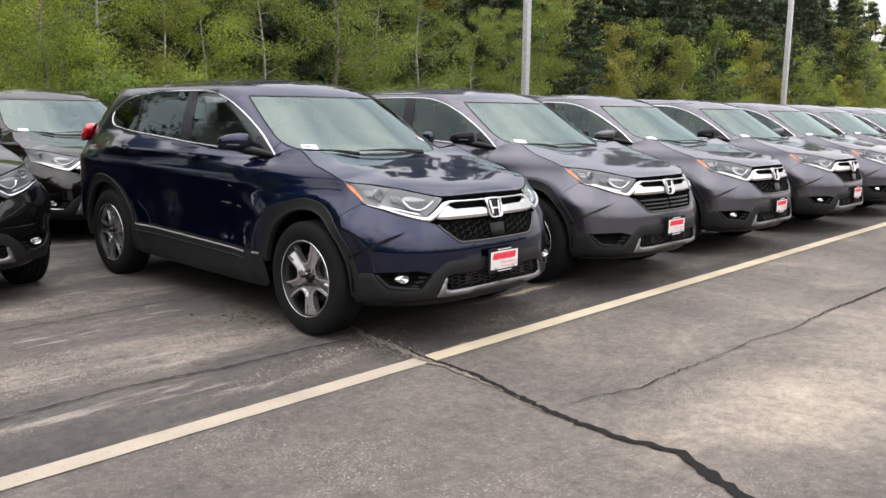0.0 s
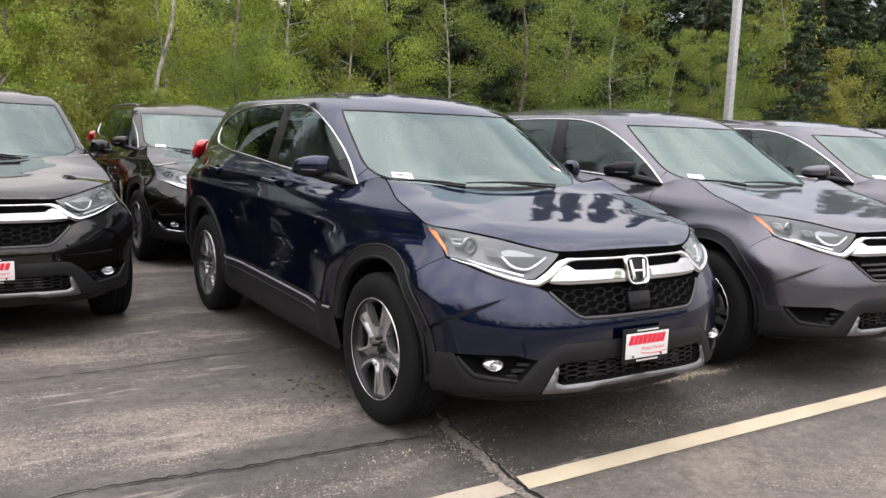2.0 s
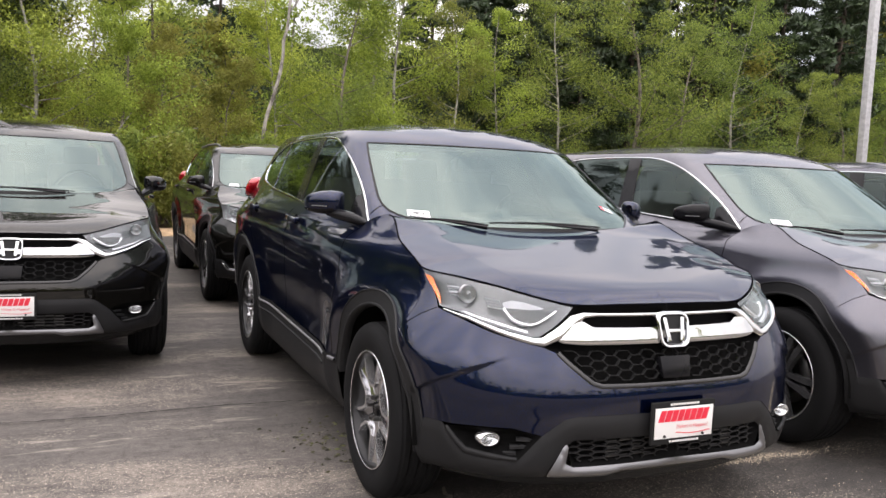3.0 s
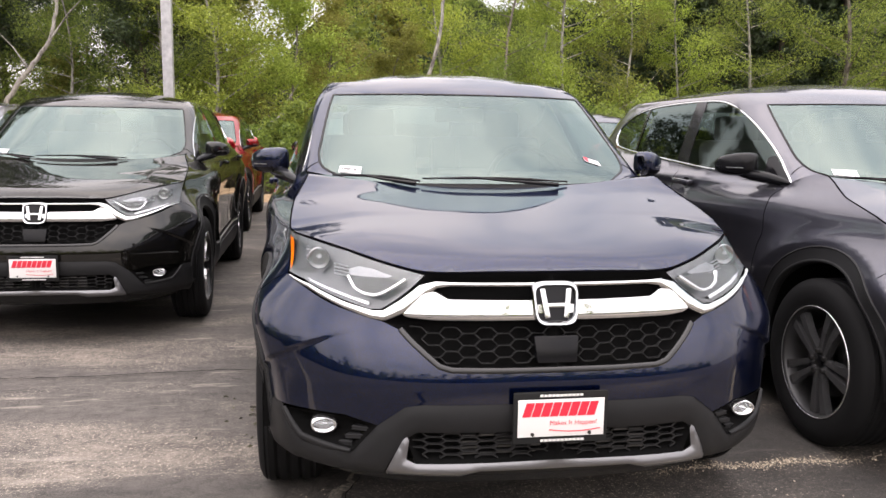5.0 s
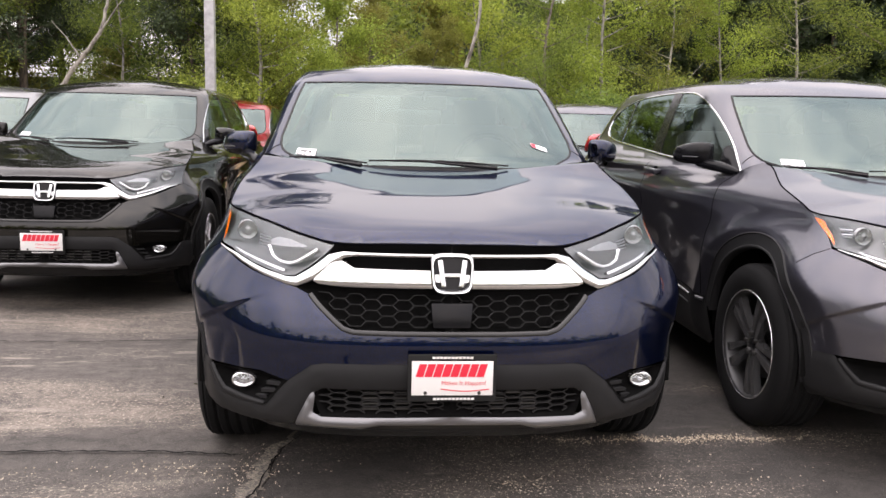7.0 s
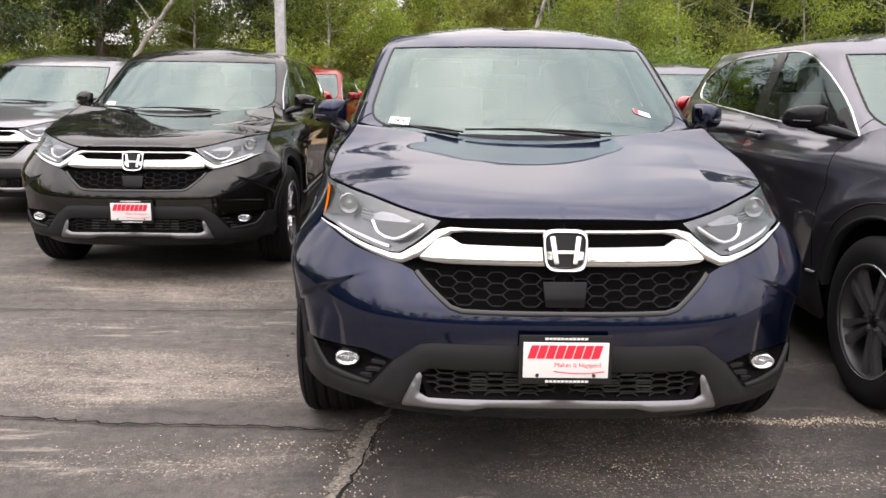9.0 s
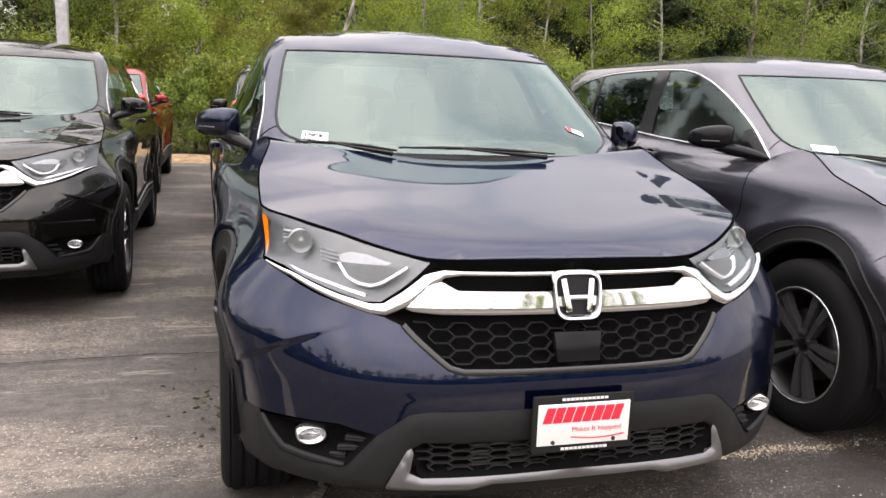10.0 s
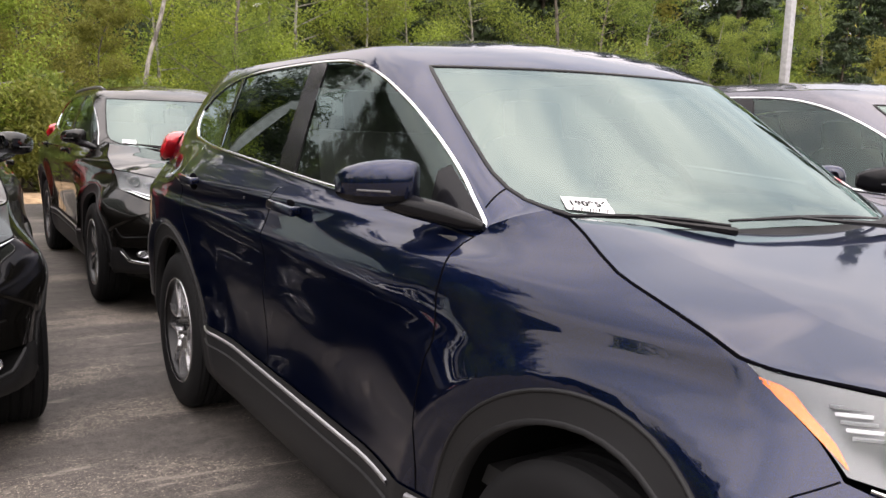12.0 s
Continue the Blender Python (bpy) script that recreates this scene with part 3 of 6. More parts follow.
# the pillar's foot runs down into the fender between window corner and windscreen
outer_run = [tub_lift(*fy(0.30, 1.137)), tub_lift(*fy(0.36, 1.119)), tub_lift(*fy(0.428, 1.094))] + [cabin_lift(*gy(*p)) for p in ((0.447, 1.086), (0.456, 1.100), (0.488, 1.124), (0.545, 1.163), (0.62, 1.211))]
inner_run = [cabin_lift(*p) for p in ((0.66, 1.080), (0.715, 1.098), (0.77, 1.117), (0.82, 1.131), (0.858, 1.145), (0.884, 1.168), (0.898, 1.20), (0.90, 1.23))]
verts, faces = [], []
for n, (a, b) in enumerate(zip(outer_run, inner_run)):
    mid = (a + b) / 2 + Vector((0.5, -0.35, 0.8)) * (0.020, 0.022, 0.022, 0.020, 0.016, 0.012, 0.008, 0.004)[n]
    verts += [a * (1 - k) ** 2 + mid * 2 * k * (1 - k) + b * k * k for k in (j / 7 for j in range(8))]
for n in range(len(outer_run) - 1):
    faces += [(n * 8 + k, n * 8 + k + 1, n * 8 + k + 9, n * 8 + k + 8) for k in range(7)]
foot = (verts, faces)
kit_sided("pillar_foot", lambda side: both_sides(*foot, None, False, side), "paint")
# the seam between fender and pillar
for side in (1, -1):
    bm = bmesh.new()
    tube_bm(bm, [Vector((side * p.x, p.y, p.z)) for p in verts[40:48]], 0.0022, 6)
    kit("fender_seam", mesh_bm("fender_seam", bm), "gap")

# rear closing panel, floor and wheel wells
bm = bmesh.new()
box_bm(bm, (1.18, 0.10, 0.70), (0, 3.50, 0.76), None, 0.03)
kit("tailgate", mesh_bm("tailgate", bm), "paint")
bm = bmesh.new()
box_bm(bm, (0.9, 0.04, 0.46), (0, 3.33, 1.32), Matrix.Rotation(radians(-28), 3, "X"), 0.01)
kit("rear_window", mesh_bm("rear_window", bm), "privacy_glass")
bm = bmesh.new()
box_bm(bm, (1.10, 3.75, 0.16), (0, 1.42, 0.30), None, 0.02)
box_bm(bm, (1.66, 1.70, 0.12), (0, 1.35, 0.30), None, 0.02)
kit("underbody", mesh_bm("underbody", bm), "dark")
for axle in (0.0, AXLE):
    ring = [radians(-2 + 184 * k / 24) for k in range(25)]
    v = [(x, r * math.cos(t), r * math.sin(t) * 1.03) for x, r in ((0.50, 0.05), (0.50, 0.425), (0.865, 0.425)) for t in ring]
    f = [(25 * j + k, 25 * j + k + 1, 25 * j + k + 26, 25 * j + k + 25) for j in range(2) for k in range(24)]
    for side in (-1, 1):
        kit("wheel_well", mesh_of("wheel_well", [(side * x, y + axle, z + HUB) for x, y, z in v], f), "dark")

# arch and sill cladding
for axle, lo, hi in ((0.0, 190, -14), (AXLE, 192, -12)):
    poly = [fy(*p) for p in arch(axle, *ARCH_OUT, lo if axle else 172, -8 if axle else 10)] + [fy(*p) for p in arch(axle, *ARCH_IN, -8 if axle else 8, lo if axle else 186)]
    kit_sided("arch_cladding", lambda side, poly=poly: patch(poly, tub_lift, 0.022, lambda d, u, v: 0.005, False, side, False, True), "cladding")
for axle, lo, hi in ((0.0, 186, 8), (AXLE, 192, -8)):
    kit_sided("arch_lip", lambda side, axle=axle, lo=lo, hi=hi: ribbon([fy(*p) for p in arch(axle, ARCH_IN[0] + 0.006, ARCH_IN[1] + 0.006, lo, hi)], tub_lift, 0.014, 0.007, 0.05, False, side, 0.03), "cladding")
    kit_sided("arch_edge", lambda side, axle=axle, lo=lo, hi=hi: ribbon([fy(*p) for p in arch(axle, ARCH_OUT[0] - 0.003, ARCH_OUT[1] - 0.003, 166 if axle else 172, 10)], tub_lift, 0.009, 0.0085, 0.05, False, side, 0.004), "cladding")
sill = [fy(*p) for p in [(0.455, 0.472), (0.62, 0.476), (1.4, 0.492), (2.2, 0.507), (2.235, 0.43), (2.26, 0.25), (1.4, 0.225), (0.5, 0.225), (0.40, 0.27), (0.41, 0.36)]][::-1]
kit_sided("sill_cladding", lambda side: patch(sill, tub_lift, 0.03, lambda d, u, v: 0.005, False, side, False, True), "cladding")
kit_sided("sill_strip", lambda side: ribbon([fy(0.63, 0.449), fy(1.4, 0.465), fy(2.2, 0.482)], tub_lift, 0.014, 0.011, 0.05, False, side), "bright_satin")
kit_sided("sill_rib", lambda side: ribbon([fy(0.63, 0.405), fy(1.4, 0.420), fy(2.2, 0.432)], tub_lift, 0.010, 0.013, 0.05, False, side), "cladding")
kit_sided("sill_strip", lambda side: ribbon([fy(0.47, 0.455), fy(0.535, 0.456)], tub_lift, 0.017, 0.017, 0.05, False, side), "satin")

# front bumper: cladding, pockets, grilles, skid bar
pocket = [fx(0.519, 0.446), fx(0.59, 0.359), fx(0.751, 0.370), fx(0.806, 0.450), fx(0.72, 0.460), fx(0.613, 0.465)]
clad = [(0.0, 0.432), fx(0.408, 0.430), fx(0.436, 0.412), fx(0.503, 0.298), fx(0.616, 0.290), fx(0.75, 0.283), fy(-0.47, 0.275), fy(-0.41, 0.262), fy(-0.405, 0.32), fy(-0.448, 0.450)]
clad += [fy(-0.462, 0.453), fx(0.812, 0.458), pocket[3], pocket[2], pocket[1], pocket[0], fx(0.483, 0.474), fx(0.443, 0.504), fx(0.40, 0.513), fx(0.15, 0.516), (0.0, 0.516)]
clad = [(float(a), float(b)) for a, b in clad]
kit("bumper_cladding", mesh_of("bumper_cladding", *patch(clad, tub_lift, 0.02, lambda d, u, v: -0.002 + 0.008 * step(0, 0.008, d))), "cladding", label="unpainted black plastic bumper skirt")
# the pocket's floor carries its shade as near-black colour
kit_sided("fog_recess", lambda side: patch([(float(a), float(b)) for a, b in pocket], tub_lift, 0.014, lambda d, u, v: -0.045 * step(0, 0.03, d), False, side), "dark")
kit_sided("fog_frame", lambda side: ribbon([fx(0.800, 0.447), fx(0.748, 0.374), fx(0.67, 0.364), fx(0.597, 0.361)], tub_lift, [0.014, 0.022, 0.020, 0.010], 0.009, 0.02, False, side), "cladding")
for n, (xa, za, xb, zb) in enumerate(((0.60, 0.425, 0.545, 0.425), (0.62, 0.395, 0.562, 0.402), (0.64, 0.372, 0.60, 0.375))):
    kit_sided("fog_slat", lambda side, a=(xa, za), b=(xb, zb): ribbon([fx(*a), fx(*b)], tub_lift, 0.012, -0.016, 0.02, False, side, 0.04), "cladding")
skid = [(0.0, 0.318), fx(0.227, 0.316), fx(0.285, 0.300), fx(0.492, 0.300), fx(0.494, 0.308), fx(0.448, 0.408), fx(0.436, 0.418), fx(0.430, 0.405), fx(0.438, 0.350), fx(0.41, 0.337), (0.0, 0.345)]
kit("skid_bar", mesh_of("skid_bar", *patch([(float(a), float(b)) for a, b in skid], tub_lift, 0.012, lambda d, u, v: 0.003 + 0.013 * step(0, 0.012, d))), "satin", label="satin silver lower bumper garnish")
low = [(0.0, 0.343), fx(0.412, 0.336), fx(0.434, 0.40), fx(0.412, 0.434), (0.0, 0.434)]
low = [(float(a), float(b)) for a, b in low]
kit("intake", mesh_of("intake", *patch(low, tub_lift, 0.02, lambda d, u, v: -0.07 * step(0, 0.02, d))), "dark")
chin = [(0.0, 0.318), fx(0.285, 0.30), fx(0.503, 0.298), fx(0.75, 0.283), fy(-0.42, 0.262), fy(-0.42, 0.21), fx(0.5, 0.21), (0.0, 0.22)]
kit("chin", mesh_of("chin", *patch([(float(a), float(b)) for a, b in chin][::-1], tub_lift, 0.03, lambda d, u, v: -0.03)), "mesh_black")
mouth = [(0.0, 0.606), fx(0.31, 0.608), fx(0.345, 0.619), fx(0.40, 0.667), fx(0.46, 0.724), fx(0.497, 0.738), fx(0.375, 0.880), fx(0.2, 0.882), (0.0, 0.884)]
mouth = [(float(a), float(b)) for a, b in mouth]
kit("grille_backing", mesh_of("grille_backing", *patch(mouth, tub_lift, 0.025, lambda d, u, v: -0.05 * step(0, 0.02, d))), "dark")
kit("grille_surround", mesh_of("grille_surround", *ribbon([(0.0, 0.612), fx(0.16, 0.612), fx(0.31, 0.614), fx(0.345, 0.624), fx(0.40, 0.670), fx(0.452, 0.722)], tub_lift, 0.018, 0.004)), "surround")


def hexes(region, pitch, bar, depth, squeeze=1.0, deep=0.012):
    """A honeycomb of thin bars over the nose, clipped to a region of the front view."""
    bm = bmesh.new()
    edges = set()
    rows, cols = 40, 60
    for r in range(-rows // 2, rows // 2):
        for c in range(-cols // 2, cols // 2):
            cx, cz = c * 1.5 * pitch, (r + 0.5 * (c % 2)) * math.sqrt(3) * pitch * squeeze
            ring6 = [(round(cx + pitch * math.cos(k * math.pi / 3), 4), round(cz + pitch * squeeze * math.sin(k * math.pi / 3), 4)) for k in range(6)]
            for a, b in zip(ring6, ring6[1:] + ring6[:1]):
                edges.add(tuple(sorted((a, b))))
    z0 = (min(p[1] for p in region) + max(p[1] for p in region)) / 2
    for a, b in sorted(edges):
        a, b = (a[0], a[1] + z0), (b[0], b[1] + z0)
        if abs(a[0]) > 0.52 or abs(b[0]) > 0.52 or not inside([((abs(a[0]) + abs(b[0])) / 2, (a[1] + b[1]) / 2)], region)[0]:
            continue
        ends = []
        for x, z in (a, b):
            s = math.copysign(s_of_x(max(abs(x), 1e-4), z), x)
            ends.append(tub_lift(s, z) - Vector((0, -1, 0)) * depth)
        way = ends[1] - ends[0]
        side_way = Vector((0, 1, 0)).cross(way).normalized() * bar / 2
        back = Vector((0, deep, 0))
        vs = [bm.verts.new(p + o) for p in ends for o in (-side_way, side_way, side_way + back, -side_way + back)]
        for q in ((0, 1, 5, 4), (1, 2, 6, 5), (3, 0, 4, 7)):
            bm.faces.new([vs[i] for i in q])
    bmesh.ops.recalc_face_normals(bm, faces=bm.faces)
    return bm


kit("grille_mesh", mesh_bm("grille_mesh", hexes([(0.0, 0.622), (0.315, 0.622), (0.36, 0.645), (0.435, 0.735), (0.0, 0.728)], 0.034, 0.0022, 0.010, 0.55), False), "mesh_black", only="honeycomb")
kit("lower_grille", mesh_bm("lower_grille", hexes([(0.0, 0.354), (0.398, 0.354), (0.418, 0.40), (0.405, 0.43), (0.0, 0.43)], 0.034, 0.0045, 0.016, 0.36), False), "mesh_black")
for z in (0.645, 0.675, 0.705):
    wide = 0.33 + (z - 0.62) * 0.9
    kit("grille_slat", mesh_of("grille_slat", *ribbon([(0.0, z), fx(0.2, z), fx(wide - 0.02, z)], tub_lift, 0.016, -0.008, 0.03, sink=0.03)), "mesh_black", only="slats")
# cross slats glimpsed behind the lower grille
for z in (0.362, 0.380, 0.398, 0.416):
    bm = bmesh.new()
    box_bm(bm, (0.56, 0.006, 0.005), (0, -0.782, z))
    kit("radiator_slat", mesh_bm("radiator_slat", bm, False), "steel")

# chrome
upper = [(0.0, 0.851), fx(0.075, 0.850), fx(0.30, 0.849), fx(0.345, 0.847), fx(0.385, 0.830), fx(0.44, 0.785), fx(0.495, 0.756), fx(0.53, 0.757), fx(0.607, 0.777), fx(0.71, 0.818), fy(-0.446, 0.837)]
kit("chrome_line", mesh_of("chrome_line", *ribbon(upper, tub_lift, [0.013, 0.013, 0.013, 0.022, 0.040, 0.044, 0.034, 0.026, 0.020, 0.014, 0.006], 0.012, 0.015)), "chrome")
wing = [(0.0, 0.748), fx(0.075, 0.746), fx(0.36, 0.746), fx(0.43, 0.752), fx(0.452, 0.764), fx(0.39, 0.825), fx(0.365, 0.832), fx(0.345, 0.826), fx(0.312, 0.808), fx(0.075, 0.806), (0.0, 0.806)]


def wing_lift(s, z):
    """The nose surface with the bar's lower lip rolling under."""
    return tub_lift(s, z) - normal_at(tub_lift, s, z) * (50.0 * max(0.0, 0.764 - z) ** 2)


kit("grille_bar", mesh_of("grille_bar", *patch([(float(a), float(b)) for a, b in wing], wing_lift, 0.008, lambda d, u, v: -0.004 + 0.020 * step(0, 0.012, d), even=True)), "chrome", label="thick chrome grille bar")

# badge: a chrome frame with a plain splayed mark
def badge_outline(w, h, taper, count=40):
    pts = []
    for k in range(count):
        a = math.tau * k / count
        c, s = math.cos(a), math.sin(a)
        z = math.copysign(abs(s) ** 0.45, s) * h
        x = math.copysign(abs(c) ** 0.45, c) * w * (1 + taper * z / h)
        pts.append((x, z))
    return pts


BADGE = (0.0, -0.752, 0.800)
bm = bmesh.new()
rings = []
for (w, h), d in (((0.070, 0.064), 0.012), ((0.070, 0.064), -0.004), ((0.0685, 0.0625), -0.012), ((0.065, 0.059), -0.017), ((0.060, 0.054), -0.017), ((0.0565, 0.0505), -0.012), ((0.055, 0.049), -0.002)):
    rings.append([bm.verts.new((BADGE[0] + x, BADGE[1] + d - (z * 0.30) * -1, BADGE[2] + z)) for x, z in badge_outline(w, h, 0.07)])
for a, b in zip(rings, rings[1:]):
    for k in range(40):
        bm.faces.new((a[k], a[(k + 1) % 40], b[(k + 1) % 40], b[k]))
bmesh.ops.recalc_face_normals(bm, faces=bm.faces)
kit("badge", mesh_bm("badge", bm), "chrome", label="chrome badge frame")
KIT[-1] = KIT[-1] + ("badge",)
bm = bmesh.new()
bm.faces.new([bm.verts.new((x, BADGE[1] - 0.004 + z * 0.30, BADGE[2] + z)) for x, z in badge_outline(0.059, 0.053, 0.07)])
kit("badge_field", mesh_bm("badge_field", bm, False), "gloss_black", "badge")
bm = bmesh.new()
lean = Matrix.Rotation(math.atan(0.30), 3, "X").inverted()
for side in (-1, 1):
    box_bm(bm, (0.0165, 0.016, 0.088), (side * 0.034, BADGE[1] - 0.010, BADGE[2]), lean @ Matrix.Rotation(radians(side * 8), 3, "Y"), 0.004)
box_bm(bm, (0.052, 0.014, 0.0135), (0, BADGE[1] - 0.011, BADGE[2] - 0.006), lean, 0.004)
kit("badge_mark", mesh_bm("badge_mark", bm), "chrome", "badge")
bm = bmesh.new()
made = box_bm(bm, (0.128, 0.03, 0.080), (0, 0, 0), None, 0.006)
for vert in bm.verts:
    vert.co.x *= 1 + 1.6 * vert.co.z
    vert.co = Matrix.Rotation(radians(-14), 3, "X") @ vert.co + Vector((0, -0.775, 0.666))
kit("sensor_cover", mesh_bm("sensor_cover", bm), "gloss_black", only="honeycomb")

# number plate with dealer print
PLATE = (0.0, -0.842, 0.483)
bm = bmesh.new()
box_bm(bm, (0.280, 0.014, 0.152), PLATE, None, 0.005)
kit("plate_frame", mesh_bm("plate_frame", bm), "black_print", label="black dealer plate frame")
KIT[-1] = KIT[-1] + ("plate_frame",)
bm = bmesh.new()
box_bm(bm, (0.256, 0.004, 0.110), (PLATE[0], PLATE[1] - 0.008, PLATE[2] + 0.001), None, 0.001)
kit("dealer_plate", mesh_bm("dealer_plate", bm), "white_print", "plate_frame", "white plate with a red dealer mark")
# the mark: slanted red blocks over a curved underline
bm = bmesh.new()
lean_m = Matrix(((1, 0, 0.30), (0, 1, 0), (0, 0, 1)))
for n in range(8):
    box_bm(bm, (0.0235, 0.002, 0.041), (PLATE[0] - 0.098 + n * 0.0272, PLATE[1] - 0.0108, PLATE[2] + 0.027), lean_m)
kit("dealer_mark", mesh_bm("dealer_mark", bm, False), "red_print", "plate_frame")
bm = bmesh.new()
for k in range(14):
    box_bm(bm, (0.0112, 0.002, 0.0024), (PLATE[0] - 0.030 + 0.0108 * k, PLATE[1] - 0.0108, PLATE[2] - 0.034 - 0.006 * math.sin(k / 13 * math.pi)))
kit("mark_underline", mesh_bm("mark_underline", bm, False), "red_print", "plate_frame")
for at_x, at_z, long in ((0.0, 0.067, 0.130), (0.005, -0.066, 0.132)):
    bm = bmesh.new()
    for k in range(11):
        box_bm(bm, (long / 11 * 0.78, 0.002, 0.0068), (PLATE[0] + at_x + long * ((k + 0.5) / 11 - 0.5), PLATE[1] - 0.0075, PLATE[2] + at_z))
    kit("print_bar", mesh_bm("print_bar", bm, False), "white_print", "plate_frame")
for side in (-1, 1):
    bm = bmesh.new()
    bmesh.ops.create_cone(bm, cap_ends=True, segments=10, radius1=0.006, radius2=0.005, depth=0.006, matrix=Matrix.Translation((PLATE[0] + side * 0.085, PLATE[1] - 0.011, PLATE[2] - 0.046)) @ Matrix.Rotation(radians(90), 4, "X"))
    kit("plate_screw", mesh_bm("plate_screw", bm), "steel", "plate_frame")
curve = bpy.data.curves.new("slogan", "FONT")
curve.body, curve.size, curve.align_x, curve.align_y = "Makes It Happen!", 0.020, "CENTER", "CENTER"
words = new("slogan", curve)
bpy.context.view_layer.update()
slogan_mesh = bpy.data.meshes.new_from_object(words.evaluated_get(bpy.context.evaluated_depsgraph_get()))
bpy.data.objects.remove(words)
slogan_mesh.transform(Matrix.Translation((PLATE[0] + 0.036, PLATE[1] - 0.0112, PLATE[2] - 0.014)) @ Matrix.Rotation(radians(90), 4, "X"))
kit("slogan", slogan_mesh, "red_print", "plate_frame")

# headlights
LAMP = [fx(0.378, 0.873), fx(0.46, 0.803), fx(0.505, 0.774), fx(0.54, 0.773), fx(0.607, 0.791), fx(0.73, 0.837), fy(-0.418, 0.849), fy(-0.37, 0.885), fy(-0.302, 0.927), fy(-0.246, 0.962), fx(0.70, 0.947), fx(0.60, 0.927), fx(0.47, 0.893)]
LAMP = [(float(a), float(b)) for a, b in LAMP]


def bowl(side, at, r, deep, push=0.0):
    """A round reflector or projector barrel behind the lens."""
    x, z = at
    s = s_of_x(x, z)
    p = tub_lift(s, z) + Vector((0, 0.028 + push, 0))
    v, f = lathe([(0.0, r * 1.12), (-0.014, r * 1.06), (-0.014, r * 0.95), (deep * 0.5, r * 0.75), (deep, 0.002)], 24)
    return both_sides([p + Vector((q[1], q[0], q[2])) for q in v], f, None, False, side)


kit_sided("headlight", lambda side: patch(LAMP, tub_lift, 0.016, lambda d, u, v: -0.055 * step(0, 0.035, d), False, side, False, True), "lamp_grey", label="clear headlight with chrome reflectors")
kit_sided("projector", lambda side: bowl(side, (0.684, 0.894), 0.032, -0.018, 0.014), "lamp_ring", "headlight")
kit_sided("light_strip", lambda side: ribbon([fx(0.725, 0.843), fx(0.635, 0.814), fx(0.542, 0.788)], tub_lift, [0.006, 0.009, 0.011], -0.008, 0.02, False, side, 0.03), "lamp_white", "headlight")
kit_sided("light_strip", lambda side: ribbon([fx(0.603, 0.864), fx(0.586, 0.832), fx(0.561, 0.818), fx(0.527, 0.813), fx(0.50, 0.822), fx(0.435, 0.863)], tub_lift, 0.008, -0.010, 0.015, False, side, 0.03), "lamp_white", "headlight")
upper_bowl = [(float(a), float(b)) for a, b in (fx(0.600, 0.868), fx(0.602, 0.884), fx(0.572, 0.894), fx(0.53, 0.890), fx(0.472, 0.872), fx(0.49, 0.866), fx(0.555, 0.866))]
kit_sided("reflector_facet", lambda side: patch(upper_bowl[::-1], tub_lift, 0.02, lambda d, u, v: -0.016 - 0.006 * step(0, 0.02, d), False, side, False, True), "lamp_facets", "headlight")
inner_bowl = [(float(a), float(b)) for a, b in (fx(0.598, 0.856), fx(0.580, 0.830), fx(0.556, 0.821), fx(0.527, 0.818), fx(0.50, 0.828), fx(0.448, 0.860), fx(0.50, 0.866), fx(0.555, 0.864))]
kit_sided("inner_bowl", lambda side: patch(inner_bowl, tub_lift, 0.02, lambda d, u, v: -0.014 - 0.004 * step(0, 0.02, d), False, side, False, True), "lamp_shade", "headlight")
for k in range(5):
    kit_sided("reflector_rib", lambda side, k=k: ribbon([fx(0.744, 0.899 + 0.0082 * k), fx(0.714, 0.902 + 0.0082 * k)], tub_lift, 0.0055, -0.030, 0.02, False, side, 0.03), "lamp_white" if k % 2 else "lamp_ring", "headlight")
for k in range(4):
    kit_sided("reflector_rib", lambda side, k=k: ribbon([fx(0.650, 0.872 + 0.009 * k), fx(0.606, 0.866 + 0.009 * k)], tub_lift, 0.005, -0.026, 0.02, False, side, 0.03), "lamp_ring", "headlight")
amber = [fy(-0.262, 0.948), fy(-0.302, 0.924), fy(-0.37, 0.884), fy(-0.414, 0.857), fy(-0.416, 0.857), fy(-0.388, 0.884), fy(-0.344, 0.914), fy(-0.318, 0.935), fy(-0.300, 0.942)]
kit_sided("turn_lamp", lambda side: patch([(float(a), float(b)) for a, b in amber], tub_lift, 0.01, lambda d, u, v: 0.0, False, side, True), "amber", "headlight", "amber side lamp", "amber")
kit_sided("lens", lambda side: patch(LAMP, tub_lift, 0.02, lambda d, u, v: 0.001 + 0.003 * step(0, 0.02, d), False, side, False, True), "lens", "headlight")
# fog lamps
kit_sided("fog_lamp", lambda side: both_sides([tub_lift(s_of_x(0.675, 0.420), 0.420) + Vector((y * 0.98, 0.016 + x, z * 0.60)) for x, y, z in lathe([(0.03, 0.041), (-0.010, 0.039), (-0.010, 0.033), (0.012, 0.025), (0.02, 0.002)], 24)[0]], lathe([(0.03, 0.041), (-0.010, 0.039), (-0.010, 0.033), (0.012, 0.025), (0.02, 0.002)], 24)[1], None, False, side), "lamp_white", only="fog")
kit_sided("fog_lens", lambda side: both_sides([tub_lift(s_of_x(0.675, 0.420), 0.420) + Vector((y * 0.98, 0.016 + x, z * 0.60)) for x, y, z in lathe([(-0.009, 0.034), (-0.016, 0.022), (-0.018, 0.001)], 24)[0]], lathe([(-0.009, 0.034), (-0.016, 0.022), (-0.018, 0.001)], 24)[1], None, False, side), "lens", "fog_lamp", only="fog")
